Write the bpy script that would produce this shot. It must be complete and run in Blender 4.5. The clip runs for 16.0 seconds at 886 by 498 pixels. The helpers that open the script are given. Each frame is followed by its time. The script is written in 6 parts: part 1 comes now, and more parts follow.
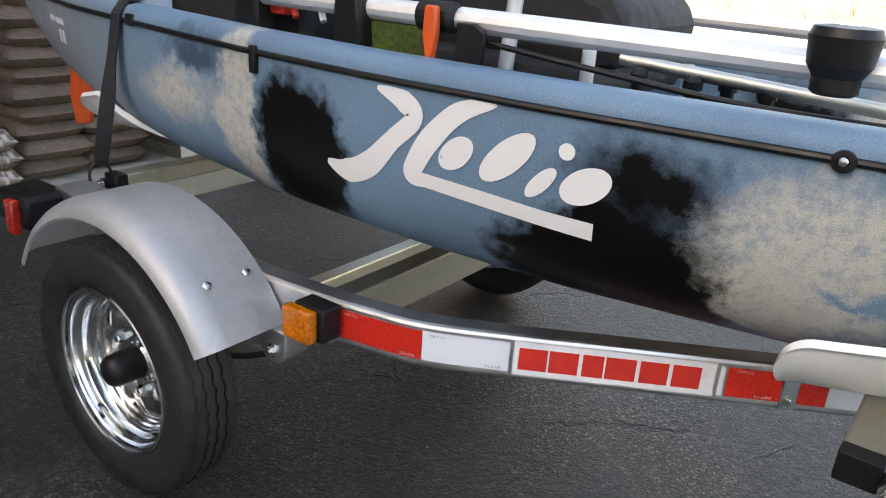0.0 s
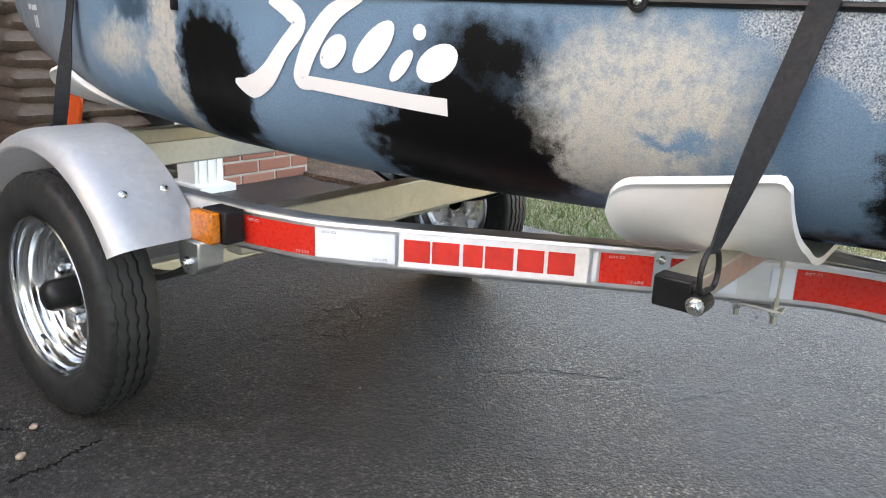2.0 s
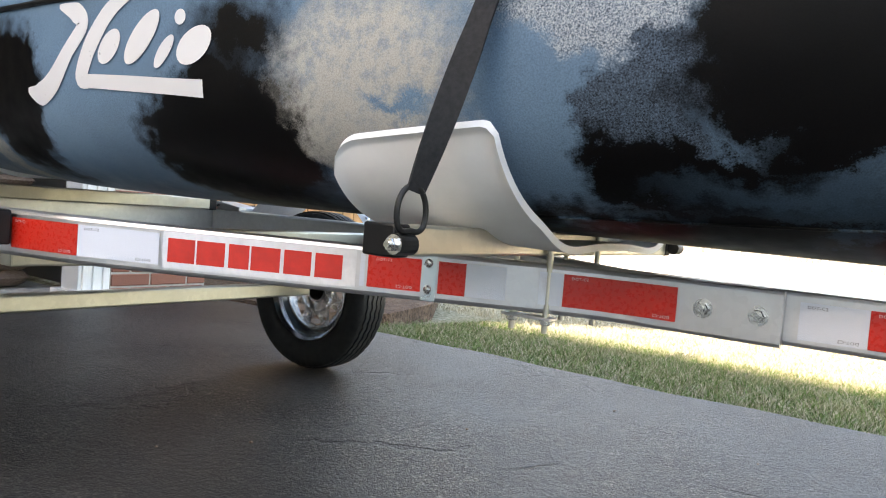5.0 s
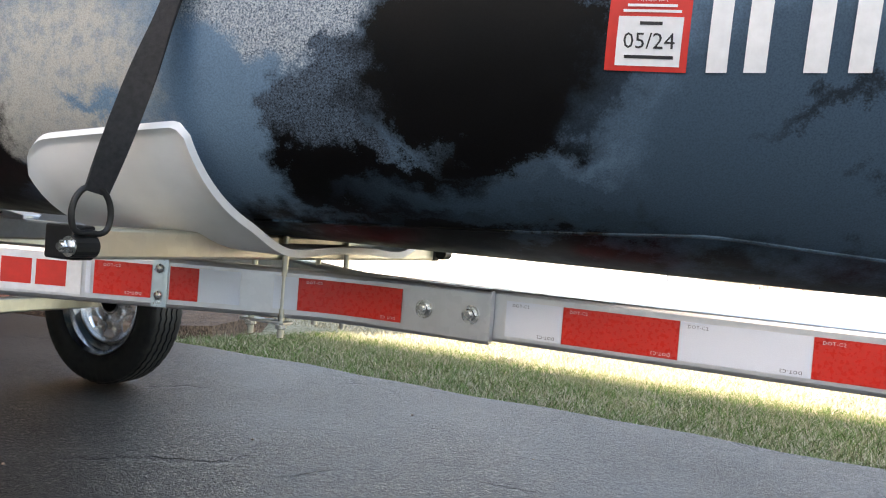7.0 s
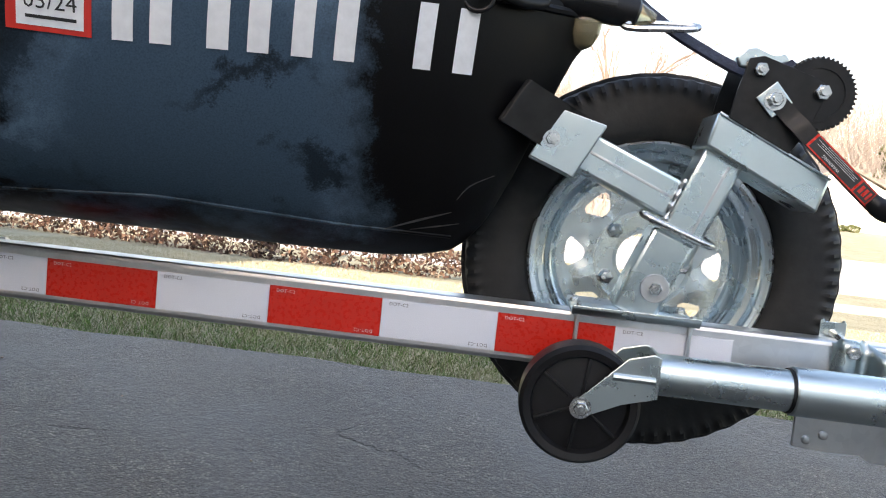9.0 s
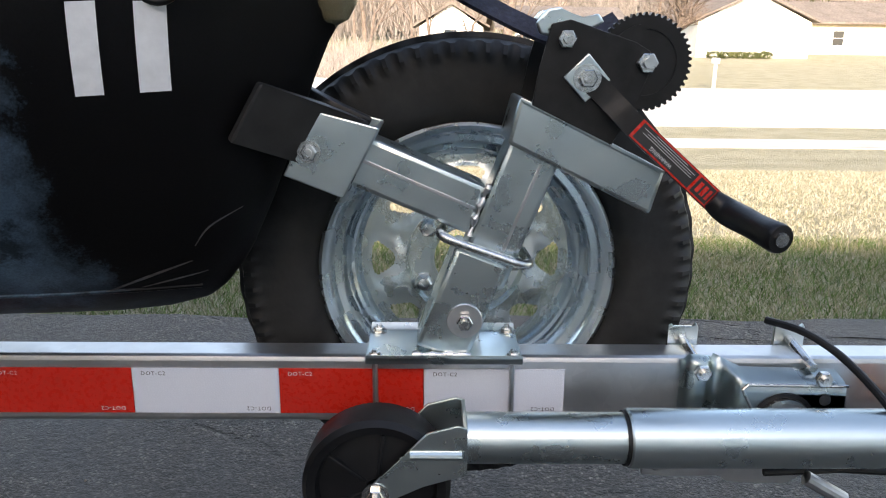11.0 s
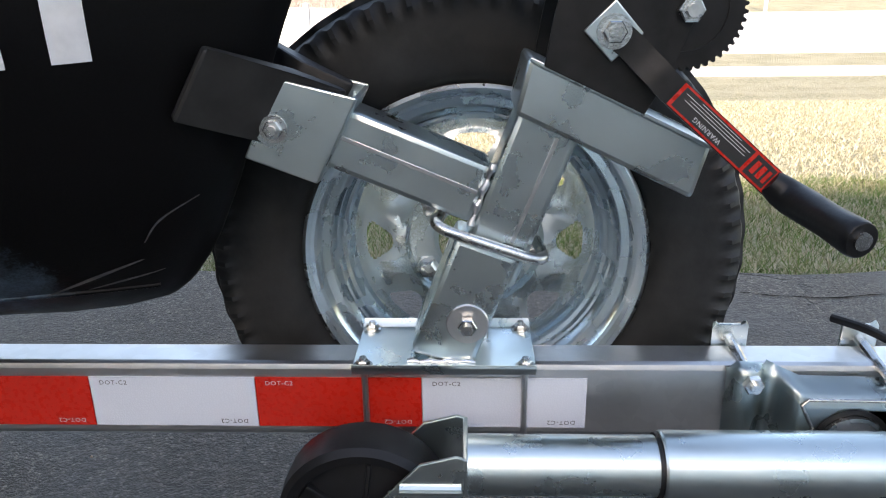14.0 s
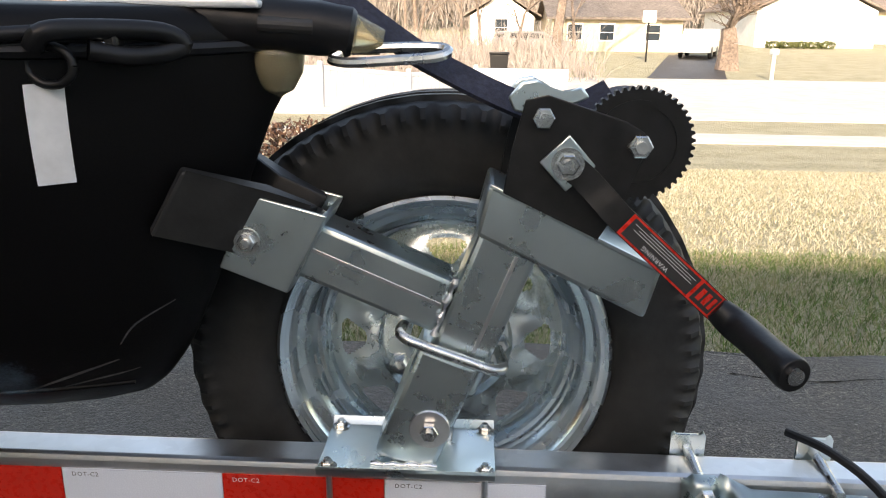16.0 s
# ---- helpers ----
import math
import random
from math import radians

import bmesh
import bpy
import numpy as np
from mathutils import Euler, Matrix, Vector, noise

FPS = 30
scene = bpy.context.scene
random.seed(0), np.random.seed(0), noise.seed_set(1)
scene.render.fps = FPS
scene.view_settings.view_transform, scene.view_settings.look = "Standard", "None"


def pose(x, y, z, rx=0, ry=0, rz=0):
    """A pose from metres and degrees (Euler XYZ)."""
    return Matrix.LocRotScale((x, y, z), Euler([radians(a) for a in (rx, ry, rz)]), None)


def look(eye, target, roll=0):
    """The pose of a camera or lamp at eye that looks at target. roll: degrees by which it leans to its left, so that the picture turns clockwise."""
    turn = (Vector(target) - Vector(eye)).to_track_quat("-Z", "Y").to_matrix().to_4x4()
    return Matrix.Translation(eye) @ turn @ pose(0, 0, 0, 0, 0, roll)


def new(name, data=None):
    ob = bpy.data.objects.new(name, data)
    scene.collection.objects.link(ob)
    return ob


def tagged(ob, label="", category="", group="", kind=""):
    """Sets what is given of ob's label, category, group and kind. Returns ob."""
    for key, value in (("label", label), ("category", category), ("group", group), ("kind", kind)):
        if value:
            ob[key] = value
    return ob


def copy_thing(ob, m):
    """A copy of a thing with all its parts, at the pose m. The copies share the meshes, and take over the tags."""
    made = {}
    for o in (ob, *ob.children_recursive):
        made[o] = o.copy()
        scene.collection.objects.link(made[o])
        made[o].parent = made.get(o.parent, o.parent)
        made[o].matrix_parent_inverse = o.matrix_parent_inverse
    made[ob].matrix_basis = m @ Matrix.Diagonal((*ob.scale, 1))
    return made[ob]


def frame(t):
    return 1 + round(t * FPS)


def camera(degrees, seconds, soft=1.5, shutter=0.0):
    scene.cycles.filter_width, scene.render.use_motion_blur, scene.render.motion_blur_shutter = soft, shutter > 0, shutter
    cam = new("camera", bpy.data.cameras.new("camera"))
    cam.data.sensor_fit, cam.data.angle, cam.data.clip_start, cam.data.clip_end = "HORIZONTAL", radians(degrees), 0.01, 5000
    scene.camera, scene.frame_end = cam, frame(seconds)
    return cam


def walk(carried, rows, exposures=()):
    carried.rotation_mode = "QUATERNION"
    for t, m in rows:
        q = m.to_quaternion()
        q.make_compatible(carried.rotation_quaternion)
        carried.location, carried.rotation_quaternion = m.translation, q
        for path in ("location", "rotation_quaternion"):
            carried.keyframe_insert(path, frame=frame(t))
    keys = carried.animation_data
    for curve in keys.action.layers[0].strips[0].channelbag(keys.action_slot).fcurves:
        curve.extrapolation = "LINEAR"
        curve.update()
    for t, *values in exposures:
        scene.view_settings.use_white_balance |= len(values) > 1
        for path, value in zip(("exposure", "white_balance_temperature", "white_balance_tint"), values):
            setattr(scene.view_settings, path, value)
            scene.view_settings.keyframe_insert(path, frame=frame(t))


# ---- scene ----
cam = camera(60.3, 16.0, 1.1)
PATH = [
    (0, (0.0677, -1.3370, 1.0287), (-0.8591, -0.0377, 0.4060), 3.9),
    (0.5, (0.1687, -1.3764, 0.9156), (-0.8368, -0.1113, 0.3495), 4.1),
    (1, (0.1507, -1.3935, 0.8419), (-0.8642, -0.1096, 0.3357), 3),
    (1.5, (0.2407, -1.3824, 0.7991), (-0.8368, -0.1388, 0.3229), 2.3),
    (2, (0.3700, -1.3147, 0.8060), (-0.6552, -0.0300, 0.3238), 2.1),
    (2.5, (0.4420, -1.2539, 0.7965), (-0.4848, 0.1113, 0.3375), 2.1),
    (3, (0.4839, -1.2197, 0.7546), (-0.4197, 0.1713, 0.3280), 3.3),
    (3.5, (0.5387, -1.1777, 0.7118), (-0.3948, 0.2193, 0.3820), 5.2),
    (3.7, (0.5627, -1.1631, 0.6869), (-0.3863, 0.2381, 0.4214), 6.2),
    (5.8, (0.6501, -1.1135, 0.5045), (-0.3974, 0.2407, 0.4599), 2.2),
    (6, (0.6646, -1.1032, 0.5036), (-0.3966, 0.2407, 0.4634), 2.2),
    (6.5, (0.7177, -1.0646, 0.5319), (-0.2201, 0.3674, 0.4736), 2.3),
    (7, (0.8068, -1.0355, 0.5473), (0.0514, 0.5019, 0.5096), 4.5),
    (7.5, (0.8899, -1.0150, 0.5610), (0.3469, 0.6098, 0.5422), 6),
    (8, (0.9730, -1.0132, 0.5670), (0.6201, 0.6621, 0.5113), 7.3),
    (8.5, (1.0578, -1.0021, 0.5773), (0.8531, 0.6980, 0.5148), 7.4),
    (9, (1.1109, -1.0004, 0.6227), (0.9738, 0.6998, 0.4625), 6.1),
    (9.5, (1.1905, -0.9541, 0.7135), (1.1588, 0.7272, 0.3871), 4.8),
    (9.7, (1.2145, -0.9387, 0.7631), (1.2017, 0.7366, 0.4026), 3.6),
    (11.8, (1.2850, -0.6660, 0.7940), (1.3050, 1.2500, 0.2190), -0.1),
    (12, (1.2940, -0.6580, 0.7970), (1.2880, 1.2520, 0.2050), -0.4),
    (12.5, (1.2980, -0.6430, 0.7880), (1.2740, 1.2610, 0.1770), -1.0),
    (13, (1.3000, -0.6280, 0.7810), (1.2480, 1.2640, 0.1340), -1.3),
    (13.5, (1.3060, -0.6210, 0.7850), (1.2310, 1.2630, 0.1160), -1.2),
    (14, (1.3040, -0.6220, 0.7990), (1.2370, 1.2540, 0.1080), -0.8),
    (14.5, (1.3060, -0.6260, 0.8080), (1.2310, 1.2570, 0.1400), 0.0),
    (15, (1.3130, -0.6360, 0.8260), (1.2220, 1.2610, 0.1990), 0.7),
    (15.5, (1.3250, -0.6400, 0.8470), (1.2150, 1.2690, 0.2620), 0.8),
    (16, (1.3400, -0.6330, 0.8530), (1.2540, 1.2870, 0.2980), 0.7),
]
# seconds, stops, white balance in kelvin
EXPOSURE = [(0, 2.5, 8900), (1.5, 3.12, 8900), (3.7, 3.15, 8900), (5.8, 2.6, 8500), (7.4, 2.65, 8400), (8.2, 2.3, 8300), (9, 2.15, 8200), (9.6, 1.9, 8400), (12, 1.8, 8000), (12.8, 2.0, 8000), (14, 2.04, 8000), (15, 2.0, 8400), (16, 1.75, 8900)]
walk(cam, [(t, look(eye, target, roll)) for t, eye, target, roll in PATH], [(t, e, k, 16) for t, e, k in EXPOSURE])

# ---------------------------------------------------------------- light
world = bpy.data.worlds.new("world")
scene.world = world
world.use_nodes = True
wn = world.node_tree.nodes
sky = wn.new("ShaderNodeTexSky")
sky.sky_type = "NISHITA"
sky.sun_disc = False
sky.sun_elevation = radians(26)
sky.sun_rotation = radians(188)
world.node_tree.links.new(sky.outputs[0], wn["Background"].inputs[0])
wn["Background"].inputs[1].default_value = 0.15
sun_data = bpy.data.lights.new("sun", "SUN")
sun_data.energy = 2.9
sun_data.angle = radians(0.6)
sun_data.color = (1.0, 0.95, 0.88)
sun = new("sun", sun_data)
sun.matrix_world = look((-1.5, -10.5, 5.17), (0, 0, 0))


# ---------------------------------------------------------------- materials
class Mat:
    """A small node-tree builder round one Principled shader."""

    def __init__(self, name, rough=0.5, metal=0.0, col=(0.5, 0.5, 0.5), spec=0.5):
        self.m = bpy.data.materials.new(name)
        self.m.use_nodes = True
        self.n, self.l = self.m.node_tree.nodes, self.m.node_tree.links
        self.b = self.n["Principled BSDF"]
        self.put("Roughness", rough)
        self.put("Metallic", metal)
        self.put("Specular IOR Level", spec)
        self.put("Base Color", col)
        self.tc = self.n.new("ShaderNodeTexCoord").outputs["Object"]

    def put(self, key, v):
        s = self.b.inputs[key]
        if hasattr(v, "is_output"):
            self.l.new(v, s)
        elif isinstance(v, tuple):
            s.default_value = (*v, 1)
        else:
            s.default_value = v

    def feed(self, node, i, v):
        if hasattr(v, "is_output"):
            self.l.new(v, node.inputs[i])
        elif isinstance(v, tuple) and node.inputs[i].type == "RGBA":
            node.inputs[i].default_value = (*v, 1)
        else:
            node.inputs[i].default_value = v

    def noise(self, scale, detail=4, vec=None, rough=0.55, color=False):
        t = self.n.new("ShaderNodeTexNoise")
        self.feed(t, "Vector", self.tc if vec is None else vec)
        t.inputs["Scale"].default_value, t.inputs["Detail"].default_value, t.inputs["Roughness"].default_value = scale, detail, rough
        return t.outputs["Color" if color else "Fac"]

    def voronoi(self, scale, feature="F1", out="Distance", vec=None):
        t = self.n.new("ShaderNodeTexVoronoi")
        t.feature = feature
        self.feed(t, "Vector", self.tc if vec is None else vec)
        t.inputs["Scale"].default_value = scale
        return t.outputs[out]

    def ramp(self, f, *stops):
        r = self.n.new("ShaderNodeValToRGB")
        self.l.new(f, r.inputs[0])
        e = r.color_ramp.elements
        while len(e) < len(stops):
            e.new(0.5)
        for k, (p, c) in zip(e, stops):
            k.position, k.color = p, (*c, 1) if isinstance(c, tuple) else (c, c, c, 1)
        return r.outputs[0]

    def mix(self, f, a, b, how="MIX"):
        x = self.n.new("ShaderNodeMix")
        x.data_type, x.blend_type = "RGBA", how
        self.feed(x, 0, f)
        self.feed(x, 6, a)
        self.feed(x, 7, b)
        return x.outputs[2]

    def math(self, op, a, b=0.0):
        x = self.n.new("ShaderNodeMath")
        x.operation = op
        self.feed(x, 0, a)
        self.feed(x, 1, b)
        return x.outputs[0]

    def vmath(self, op, a, b):
        x = self.n.new("ShaderNodeVectorMath")
        x.operation = op
        self.feed(x, 0, a)
        self.feed(x, 1, b)
        return x.outputs[1 if op in ("LENGTH", "DOT_PRODUCT", "DISTANCE") else 0]

    def bump(self, h, strength=0.3, dist=0.01):
        x = self.n.new("ShaderNodeBump")
        x.inputs["Strength"].default_value, x.inputs["Distance"].default_value = strength, dist
        self.l.new(h, x.inputs["Height"])
        self.l.new(x.outputs[0], self.b.inputs["Normal"])
        return self

    def random(self):
        return self.n.new("ShaderNodeObjectInfo").outputs["Random"]


def plain(name, col, rough=0.5, metal=0.0, vary=0.25, scale=30, bump=0.15, bscale=120, dist=0.002, spec=0.5):
    """A surface of one colour with stains at a large scale and grain at a small one."""
    k = Mat(name, rough, metal, col, spec)
    dark = tuple(c * (1 - vary) for c in col)
    light = tuple(min(1, c * (1 + vary)) for c in col)
    a = k.ramp(k.noise(scale), (0.3, dark), (0.7, light))
    b = k.ramp(k.noise(scale * 0.13, 3), (0.35, 1 - vary * 0.7), (0.65, 1.0))
    k.put("Base Color", k.mix(1.0, a, b, "MULTIPLY"))
    k.put("Roughness", k.ramp(k.noise(scale * 0.6), (0.3, max(0.02, rough - 0.1)), (0.7, min(1, rough + 0.1))))
    if bump:
        k.bump(k.noise(bscale), bump, dist)
    return k.m


def galvanised(name, tone, rough, blue, spangle=0.14, relief=0.08):
    """Zinc-coated steel: spangles, streaks and small dull patches."""
    k = Mat(name, rough, 1.0)
    c = k.voronoi(90, out="Color")
    s = k.n.new("ShaderNodeSeparateColor")
    k.l.new(c, s.inputs[0])
    lo, hi = tuple(tone * f * g for f, g in zip((1 - spangle,) * 3, blue)), tuple(tone * g for g in blue)
    col = k.mix(k.noise(14, 3), k.ramp(s.outputs[0], (0, lo), (1, hi)), tuple(tone * 0.82 * g for g in blue))
    patch = k.ramp(k.noise(9, 6), (0.35, 0.0), (0.70, min(0.28, spangle * 2)))
    k.put("Base Color", k.mix(patch, col, tuple(tone * 0.68 * g for g in blue)))
    k.put("Roughness", k.math("ADD", k.ramp(k.noise(26, 5), (0.3, rough - 0.06), (0.7, rough + 0.10)), k.math("MULTIPLY", s.outputs[1], spangle * 0.4)))
    return k.bump(k.noise(45, 5), relief, 0.002).m


M_GALV = galvanised("galvanised steel", 0.78, 0.34, (1.0, 1.0, 1.0))
M_ZINC = galvanised("bright zinc plate", 0.80, 0.28, (0.89, 1.0, 1.0), 0.025, 0.010)
M_FENDER = galvanised("brushed fender steel", 0.86, 0.46, (1.0, 1.0, 1.0))
M_FENDER.node_tree.nodes["Principled BSDF"].inputs["Metallic"].default_value = 0.6
M_CHROME = galvanised("bright rim zinc", 0.88, 0.14, (0.98, 1.0, 1.01), 0.02, 0.02)
M_SPARE = galvanised("spare rim zinc", 0.82, 0.25, (0.88, 0.98, 1.03), 0.03, 0.012)
M_GOLD = galvanised("yellow zinc and reflection-tinted steel", 0.66, 0.36, (1.0, 0.96, 0.82))
M_BOLT = plain("bolt steel", (0.7, 0.7, 0.68), 0.25, 1.0, 0.2, 80)
M_RUBBER = plain("tyre rubber", (0.020, 0.020, 0.020), 0.55, 0, 0.35, 40, 0.25, 200, 0.001, 0.35)
M_BLACK = plain("black plastic", (0.009, 0.009, 0.010), 0.42, 0, 0.3, 50, 0.12, 300, 0.001, 0.3)
M_BLACKPAINT = plain("black painted steel", (0.013, 0.013, 0.013), 0.40, 0, 0.4, 60, 0.2, 160, 0.001, 0.3)
M_WEB = plain("black webbing", (0.014, 0.014, 0.016), 0.8, 0, 0.3, 200, 0.5, 900, 0.001)
M_NAVY = plain("navy webbing", (0.02, 0.022, 0.04), 0.8, 0, 0.4, 300, 0.5, 900, 0.001)
M_WHITEPL = plain("white saddle plastic", (0.78, 0.77, 0.75), 0.5, 0, 0.05, 20, 0.15, 90, 0.002)
M_WHITEPAINT = plain("white paint", (0.78, 0.78, 0.76), 0.6, 0, 0.06, 6)
M_WHITE = plain("white vinyl", (0.72, 0.73, 0.74), 0.45, 0, 0.06, 90)
M_RED = plain("red reflective", (0.60, 0.022, 0.012), 0.3, 0, 0.06, 300, 0.05, 700, 0.0005)
M_REDINK = plain("red ink", (0.62, 0.03, 0.02), 0.5, 0, 0.1, 60, 0)
M_INK = plain("black ink", (0.02, 0.02, 0.02), 0.5, 0, 0.1, 60, 0)
M_ORANGE = plain("orange plastic", (0.75, 0.10, 0.02), 0.4, 0, 0.15, 20)
M_LOGO = Mat("worn white print", 0.5)
_w = M_LOGO.ramp(M_LOGO.noise(55, 8, rough=0.7), (0.28, 0.25), (0.34, 0.72))
M_LOGO.put("Base Color", _w)
M_LOGO = M_LOGO.m

k = Mat("white reflective tape", 0.32)
hexes = k.voronoi(420, "DISTANCE_TO_EDGE")
k.put("Base Color", k.mix(k.ramp(hexes, (0.05, 0.0), (0.14, 1.0)), (0.66, 0.69, 0.75), (0.69, 0.72, 0.78)))
M_WTAPE = k.bump(hexes, 0.2, 0.001).m


def lens(name, col):
    k = Mat(name, 0.12, 0, col)
    k.put("Base Color", k.ramp(k.voronoi(160), (0.2, tuple(c * 0.6 for c in col)), (0.7, col)))
    k.put("Transmission Weight", 0.25)
    k.put("Coat Weight", 0.6)
    return k.bump(k.voronoi(220), 0.35, 0.002).m


M_AMBER = lens("amber lens", (0.85, 0.22, 0.01))
M_REDLENS = lens("red lens", (0.65, 0.03, 0.015))

# asphalt: coated aggregate with worn grey stone tips, cracks and pale scuffs
k = Mat("driveway asphalt", 0.6, 0, spec=0.40)
stone = k.voronoi(150)
sep = k.n.new("ShaderNodeSeparateColor")
k.l.new(k.voronoi(150, out="Color"), sep.inputs[0])
fine = k.voronoi(360)
patchy = k.ramp(k.noise(2.2, 6), (0.34, 0.0), (0.60, 1.0))
tips = k.ramp(sep.outputs[0], (0.0, (0.014, 0.014, 0.014)), (0.45, (0.040, 0.039, 0.038)), (0.78, (0.105, 0.102, 0.098)), (1.0, (0.23, 0.22, 0.205)))
tips = k.mix(k.ramp(stone, (0.35, 0.0), (0.6, 0.85)), tips, (0.012, 0.012, 0.012))
worn = k.ramp(fine, (0.10, (0.066, 0.065, 0.064)), (0.5, (0.034, 0.033, 0.033)))
base = k.mix(k.math("ADD", k.math("MULTIPLY", patchy, 0.75), 0.2), worn, tips)
base = k.mix(1.0, base, k.ramp(k.noise(1.7, 6), (0.32, (0.52, 0.50, 0.47)), (0.68, (1.46, 1.41, 1.33))), "MULTIPLY")
base = k.mix(k.ramp(k.noise(230, 2), (0.69, 0.0), (0.74, 0.7)), base, (0.26, 0.25, 0.23))
dist = k.vmath("ADD", k.tc, k.vmath("MULTIPLY", k.noise(9, 4, color=True), (0.16, 0.16, 0.0)))
crack = k.voronoi(1.15, "DISTANCE_TO_EDGE", vec=dist)
cmask = k.math("MULTIPLY", k.ramp(crack, (0.004, 1.0), (0.012, 0.0)), k.ramp(k.noise(2.2, 3), (0.52, 0.0), (0.6, 1.0)))
base = k.mix(cmask, base, (0.010, 0.010, 0.009))
# streaky random tone; paints the asphalt's sheen into its colour
base = k.mix(1.0, base, k.ramp(k.noise(21, 5, rough=0.65), (0.36, (0.58, 0.57, 0.56)), (0.64, (1.0, 0.985, 0.96))), "MULTIPLY")
k.put("Base Color", base)
k.put("Roughness", k.ramp(k.noise(190, 3), (0.3, 0.34), (0.7, 0.58)))
h = k.math("ADD", k.math("ADD", k.math("MULTIPLY", stone, -0.55), k.math("MULTIPLY", fine, -0.6)), k.math("MULTIPLY", sep.outputs[1], 0.9))
h = k.math("MULTIPLY", h, k.math("ADD", k.math("MULTIPLY", patchy, 0.75), 0.3))
h = k.math("SUBTRACT", h, k.math("MULTIPLY", cmask, 1.5))
M_ASPHALT = k.bump(k.math("ADD", h, k.math("MULTIPLY", k.noise(55, 4), 1.1)), 0.68, 0.0055).m

k = Mat("lawn", 0.9, 0, spec=0.2)
f = k.noise(38, 6)
g = k.ramp(f, (0.3, (0.10, 0.11, 0.05)), (0.5, (0.33, 0.31, 0.21)), (0.68, (0.52, 0.49, 0.38)))
g = k.mix(k.ramp(k.noise(1.4, 4), (0.42, 0.0), (0.62, 0.55)), g, (0.46, 0.42, 0.31))
k.put("Base Color", g)
M_LAWN = k.bump(k.noise(120, 4), 0.8, 0.03).m

k = Mat("grass blades", 0.75, 0, spec=0.25)
isl = k.n.new("ShaderNodeNewGeometry").outputs["Random Per Island"]
g = k.ramp(isl, (0.0, (0.050, 0.100, 0.022)), (0.5, (0.125, 0.205, 0.050)), (0.72, (0.28, 0.25, 0.16)), (1.0, (0.48, 0.42, 0.31)))
k.put("Base Color", k.mix(k.ramp(k.noise(3.0, 5), (0.5, 0.0), (0.72, 0.4)), g, (0.34, 0.29, 0.17)))
M_BLADE = k.m
# dormant straw, paled further in its colour so the far lawn passes for sunlit
k = Mat("sunlit straw blades", 0.8, 0, spec=0.2)
isl = k.n.new("ShaderNodeNewGeometry").outputs["Random Per Island"]
k.put("Base Color", k.ramp(isl, (0.0, (0.15, 0.15, 0.07)), (0.3, (0.34, 0.31, 0.21)), (0.7, (0.50, 0.46, 0.35)), (1.0, (0.60, 0.56, 0.45))))
M_SUNLIT_STRAW = k.m

M_CONCRETE = plain("concrete", (0.42, 0.39, 0.34), 0.85, 0, 0.25, 9, 0.3, 160, 0.003)
M_STREET = plain("pale street concrete", (0.50, 0.48, 0.45), 0.85, 0, 0.15, 2, 0.2, 40, 0.003)
M_BEIGE = plain("beige siding", (0.55, 0.47, 0.36), 0.75, 0, 0.1, 3, 0.1, 30)
M_WHITESIDE = plain("white siding", (0.80, 0.80, 0.79), 0.7, 0, 0.06, 3, 0.1, 30)
M_ROOF = plain("roof shingle", (0.20, 0.17, 0.15), 0.9, 0, 0.35, 7, 0.4, 30, 0.02)
M_GLASS = Mat("window glass", 0.05, 0, (0.03, 0.04, 0.05)).m
M_CARPAINT = plain("white car paint", (0.75, 0.76, 0.77), 0.2, 0, 0.03, 2, 0)
M_GREYPAINT = plain("grey car paint", (0.3, 0.31, 0.33), 0.25, 0.2, 0.05, 2, 0)
M_SCRATCH = plain("scuffed hull plastic", (0.075, 0.075, 0.078), 0.7, 0, 0.4, 90, 0)
M_BARK = plain("grey brown bark", (0.22, 0.17, 0.14), 0.95, 0, 0.4, 9, 0.7, 25, 0.03)
M_TWIG = plain("winter twigs", (0.30, 0.265, 0.245), 0.95, 0, 0.35, 3, 0)
M_HEDGE = Mat("russet hedge leaves", 0.7)
_i = M_HEDGE.n.new("ShaderNodeNewGeometry").outputs["Random Per Island"]
# the few pale leaves are variegation, and leaf glints put into the colour
M_HEDGE.put("Base Color", M_HEDGE.ramp(_i, (0, (0.025, 0.012, 0.010)), (0.6, (0.09, 0.045, 0.030)), (0.85, (0.14, 0.08, 0.05)), (1, (0.36, 0.30, 0.24))))
M_HEDGE = M_HEDGE.m
M_EVERGREEN = Mat("evergreen leaves", 0.7)
_i = M_EVERGREEN.n.new("ShaderNodeNewGeometry").outputs["Random Per Island"]
M_EVERGREEN.put("Base Color", M_EVERGREEN.ramp(_i, (0, (0.03, 0.05, 0.015)), (1, (0.14, 0.15, 0.05))))
M_EVERGREEN = M_EVERGREEN.m
M_MULCH = plain("shredded mulch", (0.19, 0.12, 0.08), 0.95, 0, 0.6, 60, 0.9, 120, 0.03)
M_CEDAR = plain("cedar fence board", (0.50, 0.27, 0.12), 0.8, 0, 0.3, 12, 0.2, 60)
M_MORTAR = plain("mortar", (0.45, 0.42, 0.38), 0.95, 0, 0.15, 20, 0.3, 150)
k = Mat("red brick", 0.9)
k.put("Base Color", k.mix(k.noise(60, 5), k.ramp(k.random(), (0, (0.22, 0.08, 0.055)), (0.5, (0.34, 0.13, 0.085)), (1, (0.42, 0.20, 0.14))), (0.24, 0.11, 0.08)))
M_BRICK = k.bump(k.noise(150, 5), 0.4, 0.004).m
k = Mat("bag film", 0.35, 0, spec=0.5)
